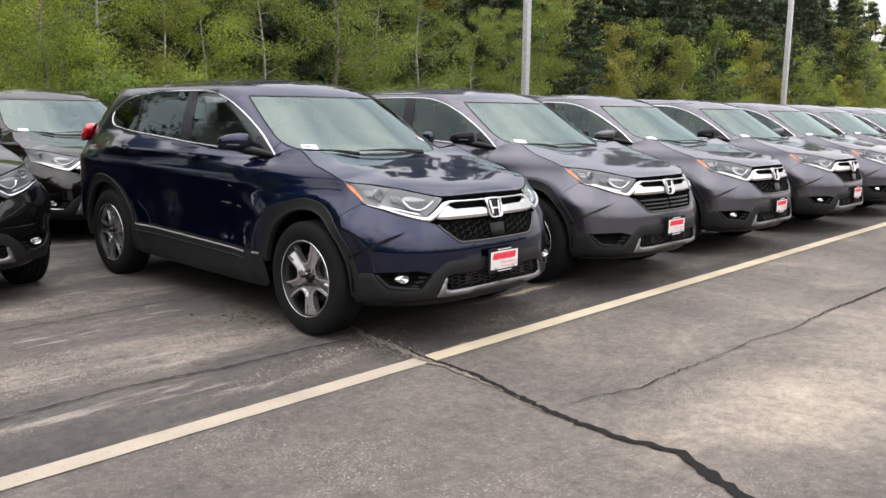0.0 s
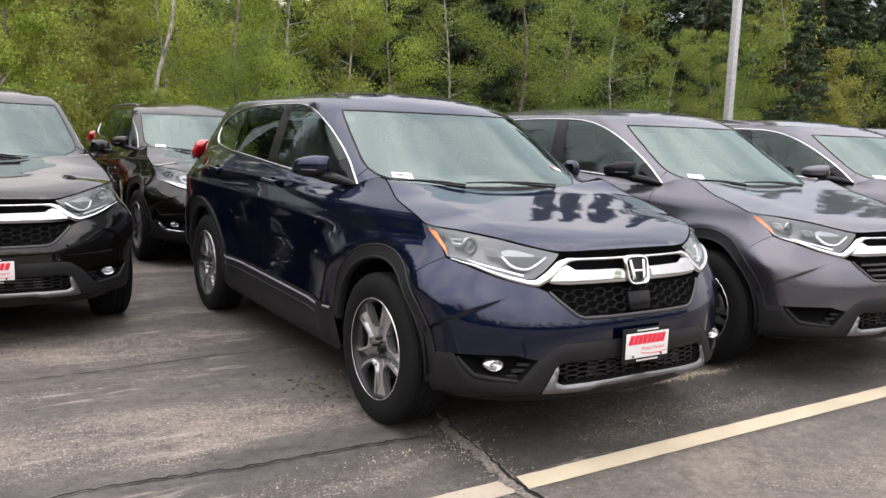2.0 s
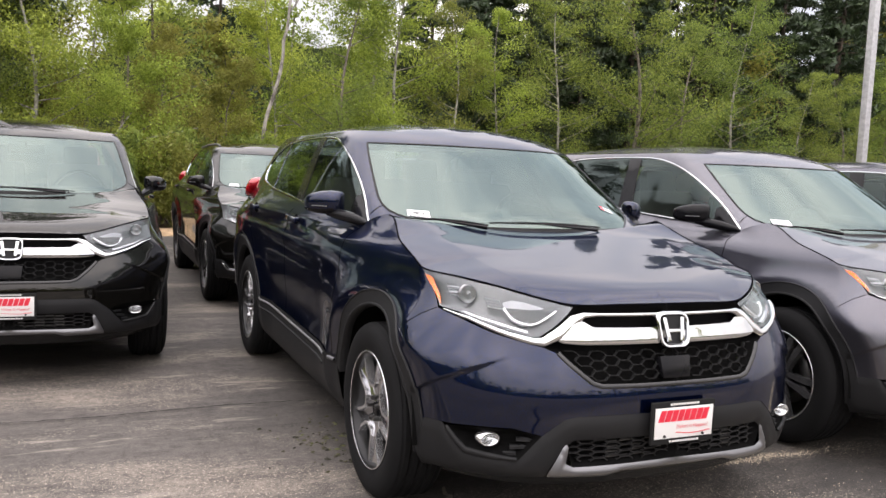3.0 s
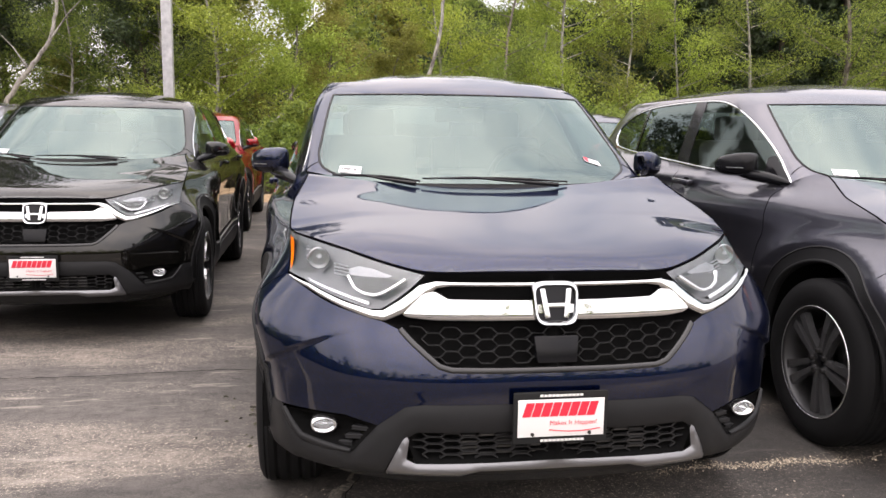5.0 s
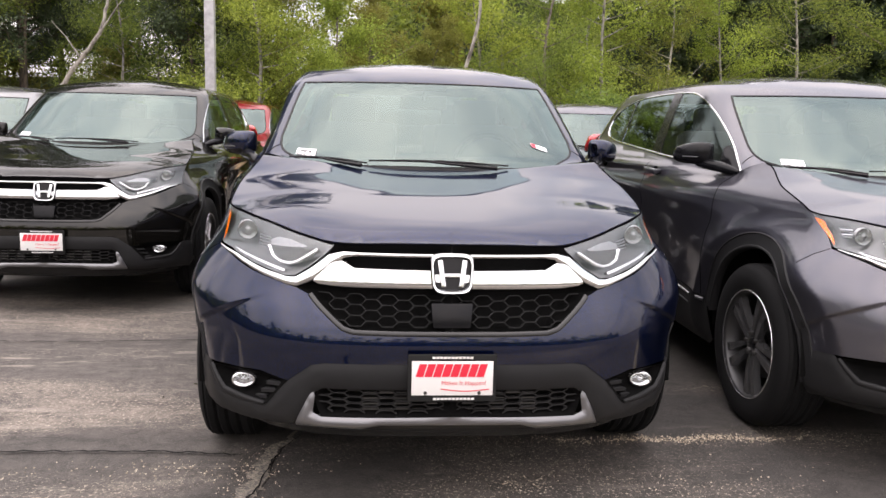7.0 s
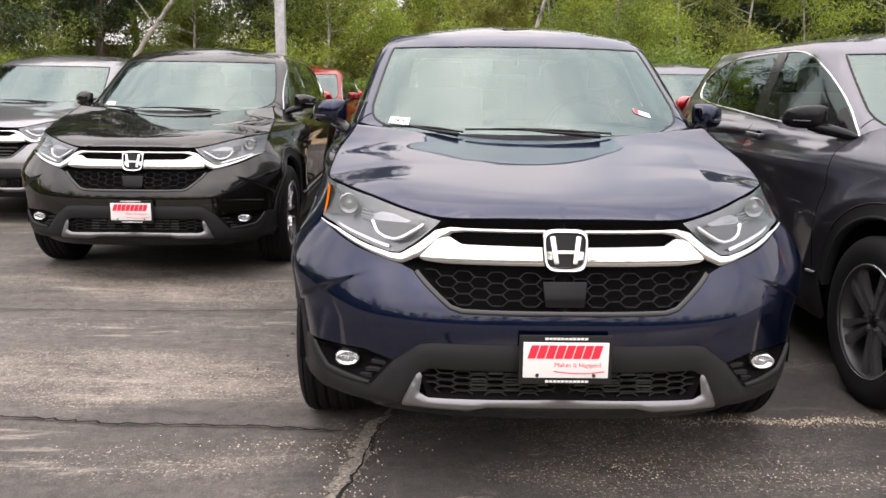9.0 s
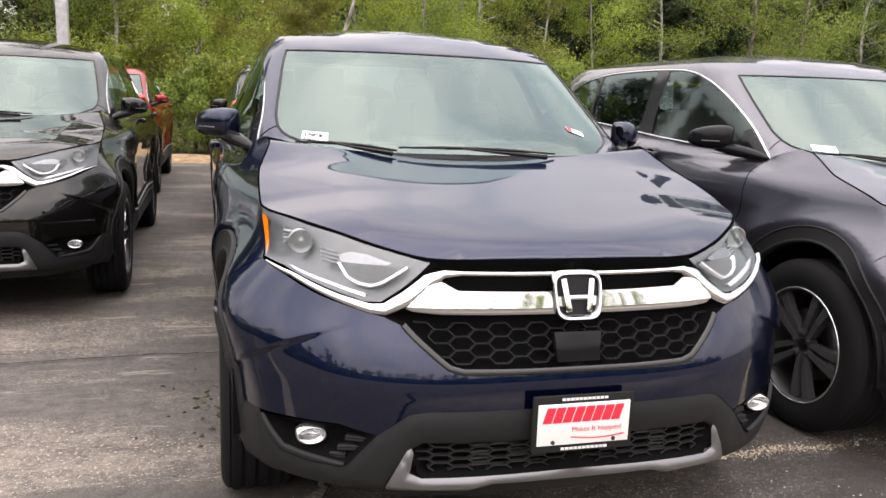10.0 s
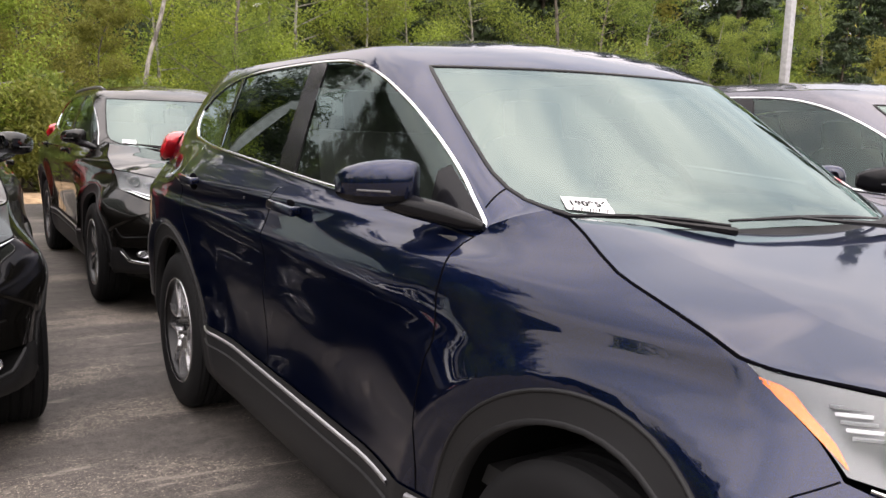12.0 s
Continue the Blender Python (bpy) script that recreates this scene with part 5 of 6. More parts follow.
def asphalt_material():
    """Old lot surface: dark grit with pale dusty wear in bands, stains and fine crazing; the drive lane is paler and coarser."""
    m = material("asphalt", (0.06, 0.06, 0.06), 0.85, 0.0, Specular_IOR_Level=0.3)
    v = coords(m)
    streak = coords(m, (0.48, 1.15, 1.0))
    grit, fine = noise_of(m, v, 115, 3.0, 0.75), noise_of(m, v, 330, 2.0)
    patches = noise_of(m, v, 0.5, 6.0, 0.6, 0.5)
    wear = noise_of(m, streak, 1.3, 5.0, 0.6, 0.2)
    flecks = noise_of(m, v, 34, 9.0, 0.9)
    bands = None
    for spot in ((-2.1, 1.95, 1.9, 0.42), (-1.9, 1.05, 1.6, 0.35), (-2.3, 0.25, 2.0, 0.55), (-3.0, -0.35, 2.0, 0.35), (-1.5, -0.55, 0.9, 0.25), (-1.6, 3.2, 0.8, 0.5), (1.55, -0.15, 0.7, 0.20), (0.6, -0.62, 1.4, 0.18), (4.0, -0.5, 3.0, 0.25)):
        one = stain(m, v, *spot)
        bands = one if bands is None else summed(m, bands, one, "MAXIMUM")
    worn = summed(m, wear, summed(m, bands, 0.065, "MULTIPLY"))
    worn = summed(m, worn, summed(m, summed(m, flecks, -0.5), 1.0, "MULTIPLY"))
    base = mixed(m, ramp(m, patches, (0.36, (0, 0, 0)), (0.66, (1, 1, 1))), (0.064, 0.058, 0.054), (0.132, 0.118, 0.108))
    dusty = mixed(m, ramp(m, worn, (0.53, (0, 0, 0)), (0.66, (0.42, 0.42, 0.42)), (0.82, (0.9, 0.9, 0.9))), base, (0.37, 0.315, 0.265))
    place = node(m, "ShaderNodeSeparateXYZ")
    link(m, v, place.inputs[0])
    lane = node(m, "ShaderNodeMapRange", From_Min=-1.0, From_Max=-0.88, To_Min=1.0, To_Max=0.0)
    link(m, place.outputs["Y"], lane.inputs["Value"])
    coarse = noise_of(m, v, 0.7, 9.0, 0.68, 0.4)
    pale = summed(m, stain(m, v, 2.2, -3.2, 3.6, 1.7, -20), stain(m, v, -0.2, -2.6, 1.6, 0.9), "MAXIMUM")
    pale = summed(m, coarse, summed(m, pale, 0.30, "MULTIPLY"))
    lane_colour = ramp(m, pale, (0.36, (0.092, 0.083, 0.076)), (0.58, (0.172, 0.151, 0.130)), (0.85, (0.44, 0.375, 0.30)))
    lane_colour = mixed(m, ramp(m, flecks, (0.52, (0, 0, 0)), (0.66, (0.7, 0.7, 0.7))), lane_colour, (0.36, 0.33, 0.29))
    lane_colour = mixed(m, ramp(m, flecks, (0.32, (0.6, 0.6, 0.6)), (0.44, (0, 0, 0))), lane_colour, (0.05, 0.047, 0.045))
    mottle = noise_of(m, v, 13, 9.0, 0.82, 0.3)
    lane_colour = mixed(m, 1.0, lane_colour, ramp(m, mottle, (0.34, (0.60, 0.59, 0.58)), (0.5, (1.0, 1.0, 1.0)), (0.66, (1.38, 1.36, 1.33))), "MULTIPLY")
    # past the long crack: darker asphalt, with shade along the row painted in
    side = node(m, "ShaderNodeMapRange", From_Min=-0.75, From_Max=-0.45, To_Min=0.0, To_Max=0.52)
    link(m, summed(m, place.outputs["X"], summed(m, patches, 0.3, "MULTIPLY")), side.inputs["Value"])
    dusty = mixed(m, side.outputs[0], dusty, (0.022, 0.021, 0.021))
    dusty = mixed(m, 0.8, dusty, ramp(m, mottle, (0.36, (0.5, 0.5, 0.5)), (0.5, (1.0, 1.0, 1.0)), (0.66, (1.5, 1.48, 1.45))), "MULTIPLY")
    # crisp pale scuffs and flaked patches drawn out along the bays
    drawn = coords(m, (0.8, 4.2, 1.0))
    scuff = summed(m, noise_of(m, drawn, 1.7, 9.0, 0.72, 0.35), summed(m, bands, 0.07, "MULTIPLY"))
    scuff = mixed(m, 1.0, ramp(m, scuff, (0.60, (0, 0, 0)), (0.69, (0.8, 0.8, 0.8))), ramp(m, place.outputs["X"], (0.0, (1, 1, 1)), (0.02, (0.25, 0.25, 0.25))), "MULTIPLY")
    dusty = mixed(m, scuff, dusty, (0.34, 0.30, 0.26))
    soot = noise_of(m, drawn, 1.1, 7.0, 0.65, 0.2)
    dusty = mixed(m, ramp(m, soot, (0.34, (0.55, 0.55, 0.55)), (0.46, (0, 0, 0))), dusty, (0.035, 0.033, 0.032))
    c = mixed(m, lane.outputs[0], dusty, lane_colour)
    c = mixed(m, 0.6, c, ramp(m, grit, (0.30, (0.28, 0.28, 0.28)), (0.70, (1.0, 1.0, 1.0))), "MULTIPLY")
    specks = ramp(m, noise_of(m, v, 75, 3.0, 0.7), (0.58, (0, 0, 0)), (0.63, (0.75, 0.75, 0.75)))
    where_worn = ramp(m, summed(m, wear, summed(m, bands, 0.15, "MULTIPLY")), (0.49, (0, 0, 0)), (0.62, (1, 1, 1)))
    c = mixed(m, mixed(m, 1.0, specks, where_worn, "MULTIPLY"), c, (0.50, 0.43, 0.35))
    stones = noise_of(m, v, 170, 2.0, 0.6)
    c = mixed(m, ramp(m, stones, (0.60, (0, 0, 0)), (0.72, (0.34, 0.34, 0.34))), c, (0.34, 0.31, 0.275))
    c = mixed(m, ramp(m, stones, (0.30, (0.6, 0.6, 0.6)), (0.42, (0, 0, 0))), c, (0.03, 0.028, 0.027))
    oil = noise_of(m, v, 1.3, 4.0, 0.55)
    c = mixed(m, ramp(m, oil, (0.64, (0, 0, 0)), (0.74, (0.55, 0.55, 0.55))), c, (0.016, 0.015, 0.015))
    link(m, c, shader(m).inputs["Base Color"])
    link(m, ramp(m, patches, (0.3, (0.6, 0.6, 0.6)), (0.7, (0.9, 0.9, 0.9))), shader(m).inputs["Roughness"])
    bump(m, mixed(m, 0.5, grit, flecks), 0.8, 0.008)
    return m


def line_material(name, colour, worn):
    m = material(name, colour, 0.8)
    v = coords(m)
    a, b = noise_of(m, v, 60, 6.0, 0.75), noise_of(m, v, 3.0, 4.0)
    c = mixed(m, ramp(m, b, (0.3, (0, 0, 0)), (0.7, (1, 1, 1))), tuple(k * 0.78 for k in colour), colour)
    c = mixed(m, ramp(m, a, (worn, (0, 0, 0)), (worn + 0.12, (0.85, 0.85, 0.85))), c, (0.09, 0.085, 0.08))
    link(m, c, shader(m).inputs["Base Color"])
    bump(m, a, 0.4, 0.003)
    return m


def sheet(name, x0, x1, y0, y1, z, mat, label, kind="structure", nx=1, ny=1):
    verts = [(x0 + (x1 - x0) * i / nx, y0 + (y1 - y0) * j / ny, z) for j in range(ny + 1) for i in range(nx + 1)]
    faces = [(j * (nx + 1) + i, j * (nx + 1) + i + 1, (j + 1) * (nx + 1) + i + 1, (j + 1) * (nx + 1) + i) for j in range(ny) for i in range(nx)]
    ob = new(name, mesh_of(name, verts, faces, None, False))
    ob.data.materials.append(mat)
    return tagged(ob, label, name.replace("_", " "), kind=kind)


sheet("ground", -600, 600, -600, 600, -0.03, ground_material(), "leaf-strewn earth under the trees round the lot")
ASPHALT = asphalt_material()
lot = sheet("parking_lot", -28, 110, -57, 12.9, 0.0, ASPHALT, "worn grey asphalt with pale streaks and cracks", nx=1)

# sandy verge heaped along the lot's edge
bm = bmesh.new()
rng = random.Random(3)
rows_ = []
for i in range(241):
    x = -28 + i * 138 / 240
    wob = 0.18 * noise.noise((x * 0.8, 3, 0)) + 0.08 * noise.noise((x * 3, 9, 0))
    rows_.append([bm.verts.new((x, 12.72 + wob, -0.01)), bm.verts.new((x, 12.95 + wob, 0.05 + 0.05 * noise.noise((x * 1.7, 0, 0)))), bm.verts.new((x, 13.4 + wob, 0.09 + 0.07 * noise.noise((x, 5, 0)))), bm.verts.new((x, 14.6, 0.02))])
for a, b in zip(rows_, rows_[1:]):
    for k in range(3):
        bm.faces.new((a[k], b[k], b[k + 1], a[k + 1]))
verge_mat = material("sandy_earth", (0.34, 0.22, 0.12), 0.95)
v_ = coords(verge_mat)
n_ = noise_of(verge_mat, v_, 6, 6.0, 0.65)
link(verge_mat, ramp(verge_mat, n_, (0.3, (0.13, 0.085, 0.045)), (0.7, (0.42, 0.29, 0.17))), shader(verge_mat).inputs["Base Color"])
bump(verge_mat, n_, 0.8, 0.04)
ob = new("verge", mesh_bm("verge", bm))
ob.data.materials.append(verge_mat)
tagged(ob, "low bank of sandy earth along the lot edge", "verge", kind="structure")

# painted bay line: a faded stretch and a fresher one, parted by the crack
for name, x0, x1, mat, label in (("bay_line", -30, -0.735, line_material("faded_line", (0.37, 0.32, 0.25), 0.575), "faded cream painted line on asphalt"),
                                 ("bay_line", -0.665, 60, line_material("bright_line", (0.49, 0.42, 0.30), 0.60), "bright yellowish painted line on asphalt")):
    count = int((x1 - x0) / 0.08)
    verts, faces = [], []
    for i in range(count + 1):
        x = x0 + (x1 - x0) * i / count
        wob = 0.004 * noise.noise((x * 9, 1, 0)), 0.004 * noise.noise((x * 9, 7, 0))
        lean = 0.03 if (i == 0 and x0 > -2) else 0.0
        verts += [(x - lean, -0.938 + wob[0], 0.004), (x, -0.822 + wob[1], 0.004)]
    faces = [(2 * i, 2 * i + 2, 2 * i + 3, 2 * i + 1) for i in range(count)]
    ob = new(name, mesh_of(name, verts, faces, None, False))
    ob.data.materials.append(mat)
    tagged(ob, label, "road marking", kind="structure")


def crack(points, width, name="crack", seed=1, label="dark jagged crack in the asphalt", mat=None, z=0.0085, jag=0.010):
    """A jagged strip along points; width is a number or one for each point."""
    rng = random.Random(seed)
    wide = width if isinstance(width, (list, tuple)) else [width] * len(points)
    fine, size = [], []
    for q, ((x0, y0), (x1, y1)) in enumerate(zip(points, points[1:])):
        n = max(2, int(math.hypot(x1 - x0, y1 - y0) / 0.028))
        for k in range(n):
            fine.append(Vector((x0 + (x1 - x0) * k / n + rng.uniform(-1, 1) * jag, y0 + (y1 - y0) * k / n + rng.uniform(-1, 1) * jag, z)))
            size.append(wide[q] + (wide[q + 1] - wide[q]) * k / n)
    verts = []
    for n, p in enumerate(fine):
        way = (fine[min(n + 1, len(fine) - 1)] - fine[max(n - 1, 0)]).normalized()
        side = Vector((-way.y, way.x, 0))
        ends = min(1, 0.3 + n / 6, 0.3 + (len(fine) - 1 - n) / 6)
        verts += [p - side * size[n] * ends * rng.uniform(0.25, 0.72), p + side * size[n] * ends * rng.uniform(0.25, 0.72)]
    faces = [(2 * i, 2 * i + 1, 2 * i + 3, 2 * i + 2) for i in range(len(fine) - 1)]
    ob = new(name, mesh_of(name, verts, faces, None, False))
    ob.data.materials.append(mat or TAR)
    return tagged(ob, label, "crack", kind="structure")


TAR = material("tar", (0.016, 0.015, 0.015), 0.9, 0.0, Specular_IOR_Level=0.08)
SAND = material("crumbled_edge", (0.30, 0.26, 0.21), 0.95)
v_ = coords(SAND)
n_ = noise_of(SAND, v_, 90, 4.0, 0.7)
link(SAND, ramp(SAND, n_, (0.40, (0.07, 0.065, 0.06)), (0.66, (0.26, 0.225, 0.18))), shader(SAND).inputs["Base Color"])
bump(SAND, n_, 0.8, 0.006)
LONG = [(-0.52, -0.05), (-0.60, -0.25), (-0.64, -0.55), (-0.70, -0.86), (-0.72, -1.2), (-0.78, -1.5), (-0.85, -1.73), (-0.89, -1.92), (-0.91, -2.12), (-0.91, -2.26), (-0.895, -2.39), (-0.88, -2.51), (-0.93, -2.6), (-1.0, -2.73), (-1.07, -2.85), (-1.12, -3.1), (-1.10, -3.5)]
crack([(x - 0.022, y) for x, y in LONG[:8]], [0.03, 0.055, 0.060, 0.050, 0.030, 0.016, 0.012, 0.008], "crack_edge", 8, "pale crumbled edge along a sealed crack", SAND, 0.0055, 0.016)
crack(LONG, [0.003, 0.004, 0.007, 0.015, 0.024, 0.030, 0.034, 0.036, 0.036, 0.036, 0.036, 0.048, 0.060, 0.062, 0.055, 0.04, 0.03], seed=2, label="long dark sealed crack crossing the painted line")
crack([(-0.80, -1.86), (-0.57, -1.89), (-0.3, -1.985), (0.1, -1.99), (0.66, -2.02), (1.0, -2.01), (1.45, -2.085), (2.1, -2.07), (3.25, -2.12), (4.6, -2.2), (6.5, -2.1)], [0.003, 0.005, 0.008, 0.009, 0.005, 0.008, 0.006, 0.014, 0.018, 0.015, 0.008], seed=3, label="thin wandering crack in pale asphalt")
crack([(-4.2, -0.18), (-2.7, -0.21), (-2.2, -0.18), (-1.9, -0.20), (-1.6, -0.24), (-1.09, -0.25), (-0.7, -0.3)], 0.011, seed=4, label="fine dark crack between parking bays")
crack([(-4.0, 1.30), (-2.6, 1.36), (-1.9, 1.34), (-1.2, 1.40), (-0.7, 1.38)], 0.009, seed=5, label="fine dark crack between parking bays")

# pale crumbs of stone left in a streak beside the next bay, and a few by the painted line
CRUMB = material("stone_crumbs", (0.36, 0.31, 0.24), 0.95)
geo_ = node(CRUMB, "ShaderNodeNewGeometry")
link(CRUMB, ramp(CRUMB, geo_.outputs["Random Per Island"], (0.0, (0.12, 0.10, 0.08)), (0.5, (0.34, 0.28, 0.21)), (1.0, (0.55, 0.48, 0.38))), shader(CRUMB).inputs["Base Color"])
rng = random.Random(33)
verts, faces = [], []
for count, x, y, wide, deep in ((900, 1.12, -0.155, 0.24, 0.020), (260, 0.72, -0.165, 0.26, 0.024), (90, 0.28, -0.58, 0.06, 0.05), (110, 0.85, -0.56, 0.35, 0.09), (260, -0.68, -0.62, 0.06, 0.20), (160, -0.95, -0.40, 0.30, 0.04)):
    for _ in range(count):
        cx, cy, r, a = rng.gauss(x, wide), rng.gauss(y, deep), rng.uniform(0.0015, 0.0048), rng.uniform(0, math.tau)
        cy += 0.012 * math.sin(cx * 17)
        k = len(verts)
        verts += [(cx + r * math.cos(a + d), cy + r * math.sin(a + d), 0.001) for d in (0, 1.7, 3.2, 4.6)] + [(cx, cy, 0.001 + r * 0.9)]
        faces += [(k + i, k + (i + 1) % 4, k + 4) for i in range(4)]
ob = new("stone_crumbs", mesh_of("stone_crumbs", verts, faces, None, False))
ob.data.materials.append(CRUMB)
tagged(ob, "pale crumbs of stone scattered on dark asphalt", "grit", kind="stuff")

# bits of leaf and grit swept up beside a front wheel
LITTER = material("leaf_litter", (0.05, 0.05, 0.03), 0.9)
geo_ = node(LITTER, "ShaderNodeNewGeometry")
link(LITTER, ramp(LITTER, geo_.outputs["Random Per Island"], (0.0, (0.018, 0.016, 0.012)), (0.6, (0.06, 0.055, 0.03)), (1.0, (0.11, 0.12, 0.05))), shader(LITTER).inputs["Base Color"])
rng = random.Random(21)
verts, faces = [], []
for n in range(110):
    cx, cy = rng.gauss(-0.86, 0.11), rng.gauss(0.66, 0.17)
    a, long = rng.uniform(0, math.tau), rng.uniform(0.006, 0.022)
    k = len(verts)
    for along, across, up in ((-1, 0, 0.002), (0.1, 0.45, 0.006), (1, 0, 0.003), (-0.1, -0.5, 0.002), (0, 0, 0.010)):
        verts.append((cx + long * (along * math.cos(a) - across * math.sin(a)), cy + long * (along * math.sin(a) + across * math.cos(a)), up))
    faces += [(k, k + 3, k + 4), (k + 3, k + 2, k + 4), (k + 2, k + 1, k + 4), (k + 1, k, k + 4)]
ob = new("leaf_litter", mesh_of("leaf_litter", verts, faces, None, False))
ob.data.materials.append(LITTER)
tagged(ob, "dark crumbs of leaf and grit on asphalt", "litter", kind="stuff")

# ---- lamp posts ----
POST = material("galvanised_post", (0.42, 0.42, 0.43), 0.5, 0.3)
v_ = coords(POST)
link(POST, ramp(POST, noise_of(POST, v_, 9, 5.0), (0.3, (0.33, 0.33, 0.34)), (0.7, (0.5, 0.5, 0.51))), shader(POST).inputs["Base Color"])
CONCRETE = material("concrete", (0.4, 0.38, 0.35), 0.9)
v_ = coords(CONCRETE)
link(CONCRETE, ramp(CONCRETE, noise_of(CONCRETE, v_, 14, 6.0), (0.3, (0.30, 0.28, 0.26)), (0.7, (0.48, 0.46, 0.43))), shader(CONCRETE).inputs["Base Color"])


def lamp_post(x, y, w):
    root = new("lamp_post")
    root.location = (x, y, 0)
    bm = bmesh.new()
    box_bm(bm, (w, w, 8.6), (0, 0, 4.95), None, 0.012)
    for name, bm, mat in (("pole", bm, POST), ("base", box_bm(bmesh.new(), (0.55, 0.55, 0.66), (0, 0, 0.32), None, 0.05), CONCRETE)):
        part = new(name, mesh_bm(name, bm))
        part.data.materials.append(mat)
        part.parent = root
    return tagged(root, "tall pale metal lamp post on a concrete base", "lamp post", "lamp posts along the lot")


for x, y, w in ((-3.50, 13.62, 0.19), (18.65, 13.62, 0.205), (41.5, 13.62, 0.235)):
    lamp_post(x, y, w)

# ---- cars ----
PANES = ("windscreen", "front_door_window", "rear_door_window", "quarter_window", "lens", "fog_lens", "rear_window")


def dressed(name, me, mat, parent, label=""):
    ob = new(name, me)
    if not me.materials:
        me.materials.append(None)
    ob.material_slots[0].link = "OBJECT"
    ob.material_slots[0].material = MAT[mat]
    ob.parent = parent
    if label:
        ob["label"] = label
    if name in PANES:
        ob.visible_shadow = False
    return ob


def car(at, turn, colour, label, trims=("honeycomb", "fog", "amber"), cap="paint", wheels="split", group="parked cars on the lot"):
    root = new("car")
    root.matrix_world = pose(*at, 0.0, 0, 0, turn)
    tagged(root, label, "car", group)
    made = {}
    for name, me, mat, under, tag, only, place, spin, *key in KIT:
        if only and only not in trims:
            continue
        mat = cap if mat == "mirror_cap" else mat
        ob = dressed(name, me, colour if mat == "paint" else mat, made.get(under, root), tag)
        if key:
            made[key[0]] = ob
    face, core = (SPLIT, SPLIT_CORE) if wheels == "split" else (PAIR, PAIR_CORE)
    for n, (x, y, a) in enumerate(((-0.785, 0, 0), (0.785, 0, 180), (-0.785, AXLE, 0), (0.785, AXLE, 180))):
        wheel = dressed("wheel", RIM, "alloy_barrel" if wheels == "split" else "dark_alloy_barrel", root)
        wheel.matrix_local = pose(x, y, HUB, 17 * n + 26, 0, a) if a == 0 else pose(x, y, HUB, 0, 0, 180) @ pose(0, 0, 0, 23 * n, 0, 0)
        dressed("tyre", TYRE, "rubber", wheel, "black rubber tyre")
        dressed("spokes", face, "alloy" if wheels == "split" else "alloy_grey", wheel, "five split spokes")
        dressed("wheel_core", core, "alloy_bright" if wheels == "split" else "alloy_dark", wheel)
        dressed("rim_lip", LIP, "alloy", wheel, "bright machined rim edge")
        dressed("brake_disc", DISC, "steel", wheel)
        dressed("hub_cap", CAP, "gloss_black", wheel)
        for k in range(5 if at[0] in (0, 2.28) else 0):
            nut = dressed("wheel_nut", NUT, "steel", wheel)
            nut.location = (-0.079, 0.046 * math.cos(k * math.tau / 5 + 0.95), 0.046 * math.sin(k * math.tau / 5 + 0.95))
    return root


car((0, 0), 0, "blue", "dark blue sport utility car with chrome grille and dealer plate", ("honeycomb", "fog", "sticker", "amber"))
car((2.28, 0.04), -0.6, "grey", "metallic grey sport utility car with black mirrors and dark wheels", ("slats", "amber"), "gloss_black", "pair")
for n in range(2, 8):
    car((2.28 * n, 0.03 + 0.02 * (n % 3)), 0, "grey", "metallic grey sport utility car in a long parked row", ("honeycomb", "fog", "amber"), "gloss_black" if n % 2 else "paint")
car((-2.34, 2.83), 0.4, "black", "black sport utility car with chrome grille, set back in its bay", ("honeycomb", "fog"))
car((-4.62, 5.10), 0, "silver", "pale silver sport utility car beside a black one", ("slats", "amber"), "gloss_black", "pair")
car((0.03, 5.20), 0, "black", "black sport utility car with chrome fog trim behind a blue one", ("honeycomb", "fog", "touring"), "paint", "pair")
car((-2.47, 8.15), 0, "red", "bright red sport utility car parked behind a black one")
car((2.42, 5.30), 0, "grey", "dark grey sport utility car parked behind a lighter one")

# ---- woods along the far edge of the lot ----
def bark(name, a, b, scale):
    m = material(name, a, 0.9)
    v = coords(m, (1, 1, 0.35))
    n = noise_of(m, v, scale, 6.0, 0.7)
    link(m, ramp(m, n, (0.38, b), (0.58, a)), shader(m).inputs["Base Color"])
    bump(m, n, 0.6, 0.02)
    return m


def leaf_material(name, dark, light, clear=0.56):
    m = bpy.data.materials.new(name)
    m.use_nodes = True
    b = shader(m)
    g = node(m, "ShaderNodeNewGeometry")
    info = node(m, "ShaderNodeObjectInfo")
    c = ramp(m, g.outputs["Random Per Island"], (0.0, dark), (1.0, light))
    tint = ramp(m, info.outputs["Random"], (0.0, (0.78, 0.88, 0.8)), (0.5, (1.0, 1.0, 1.0)), (1.0, (1.06, 1.03, 0.93)))
    c = mixed(m, 1.0, c, tint, "MULTIPLY")
    link(m, c, b.inputs["Base Color"])
    b.inputs["Roughness"].default_value = 0.55
    thin = node(m, "ShaderNodeBsdfTranslucent")
    link(m, c, thin.inputs["Color"])
    mix = node(m, "ShaderNodeMixShader")
    mix.inputs[0].default_value = clear
    link(m, b.outputs[0], mix.inputs[1])
    link(m, thin.outputs[0], mix.inputs[2])
    link(m, mix.outputs[0], m.node_tree.nodes["Material Output"].inputs["Surface"])
    return m


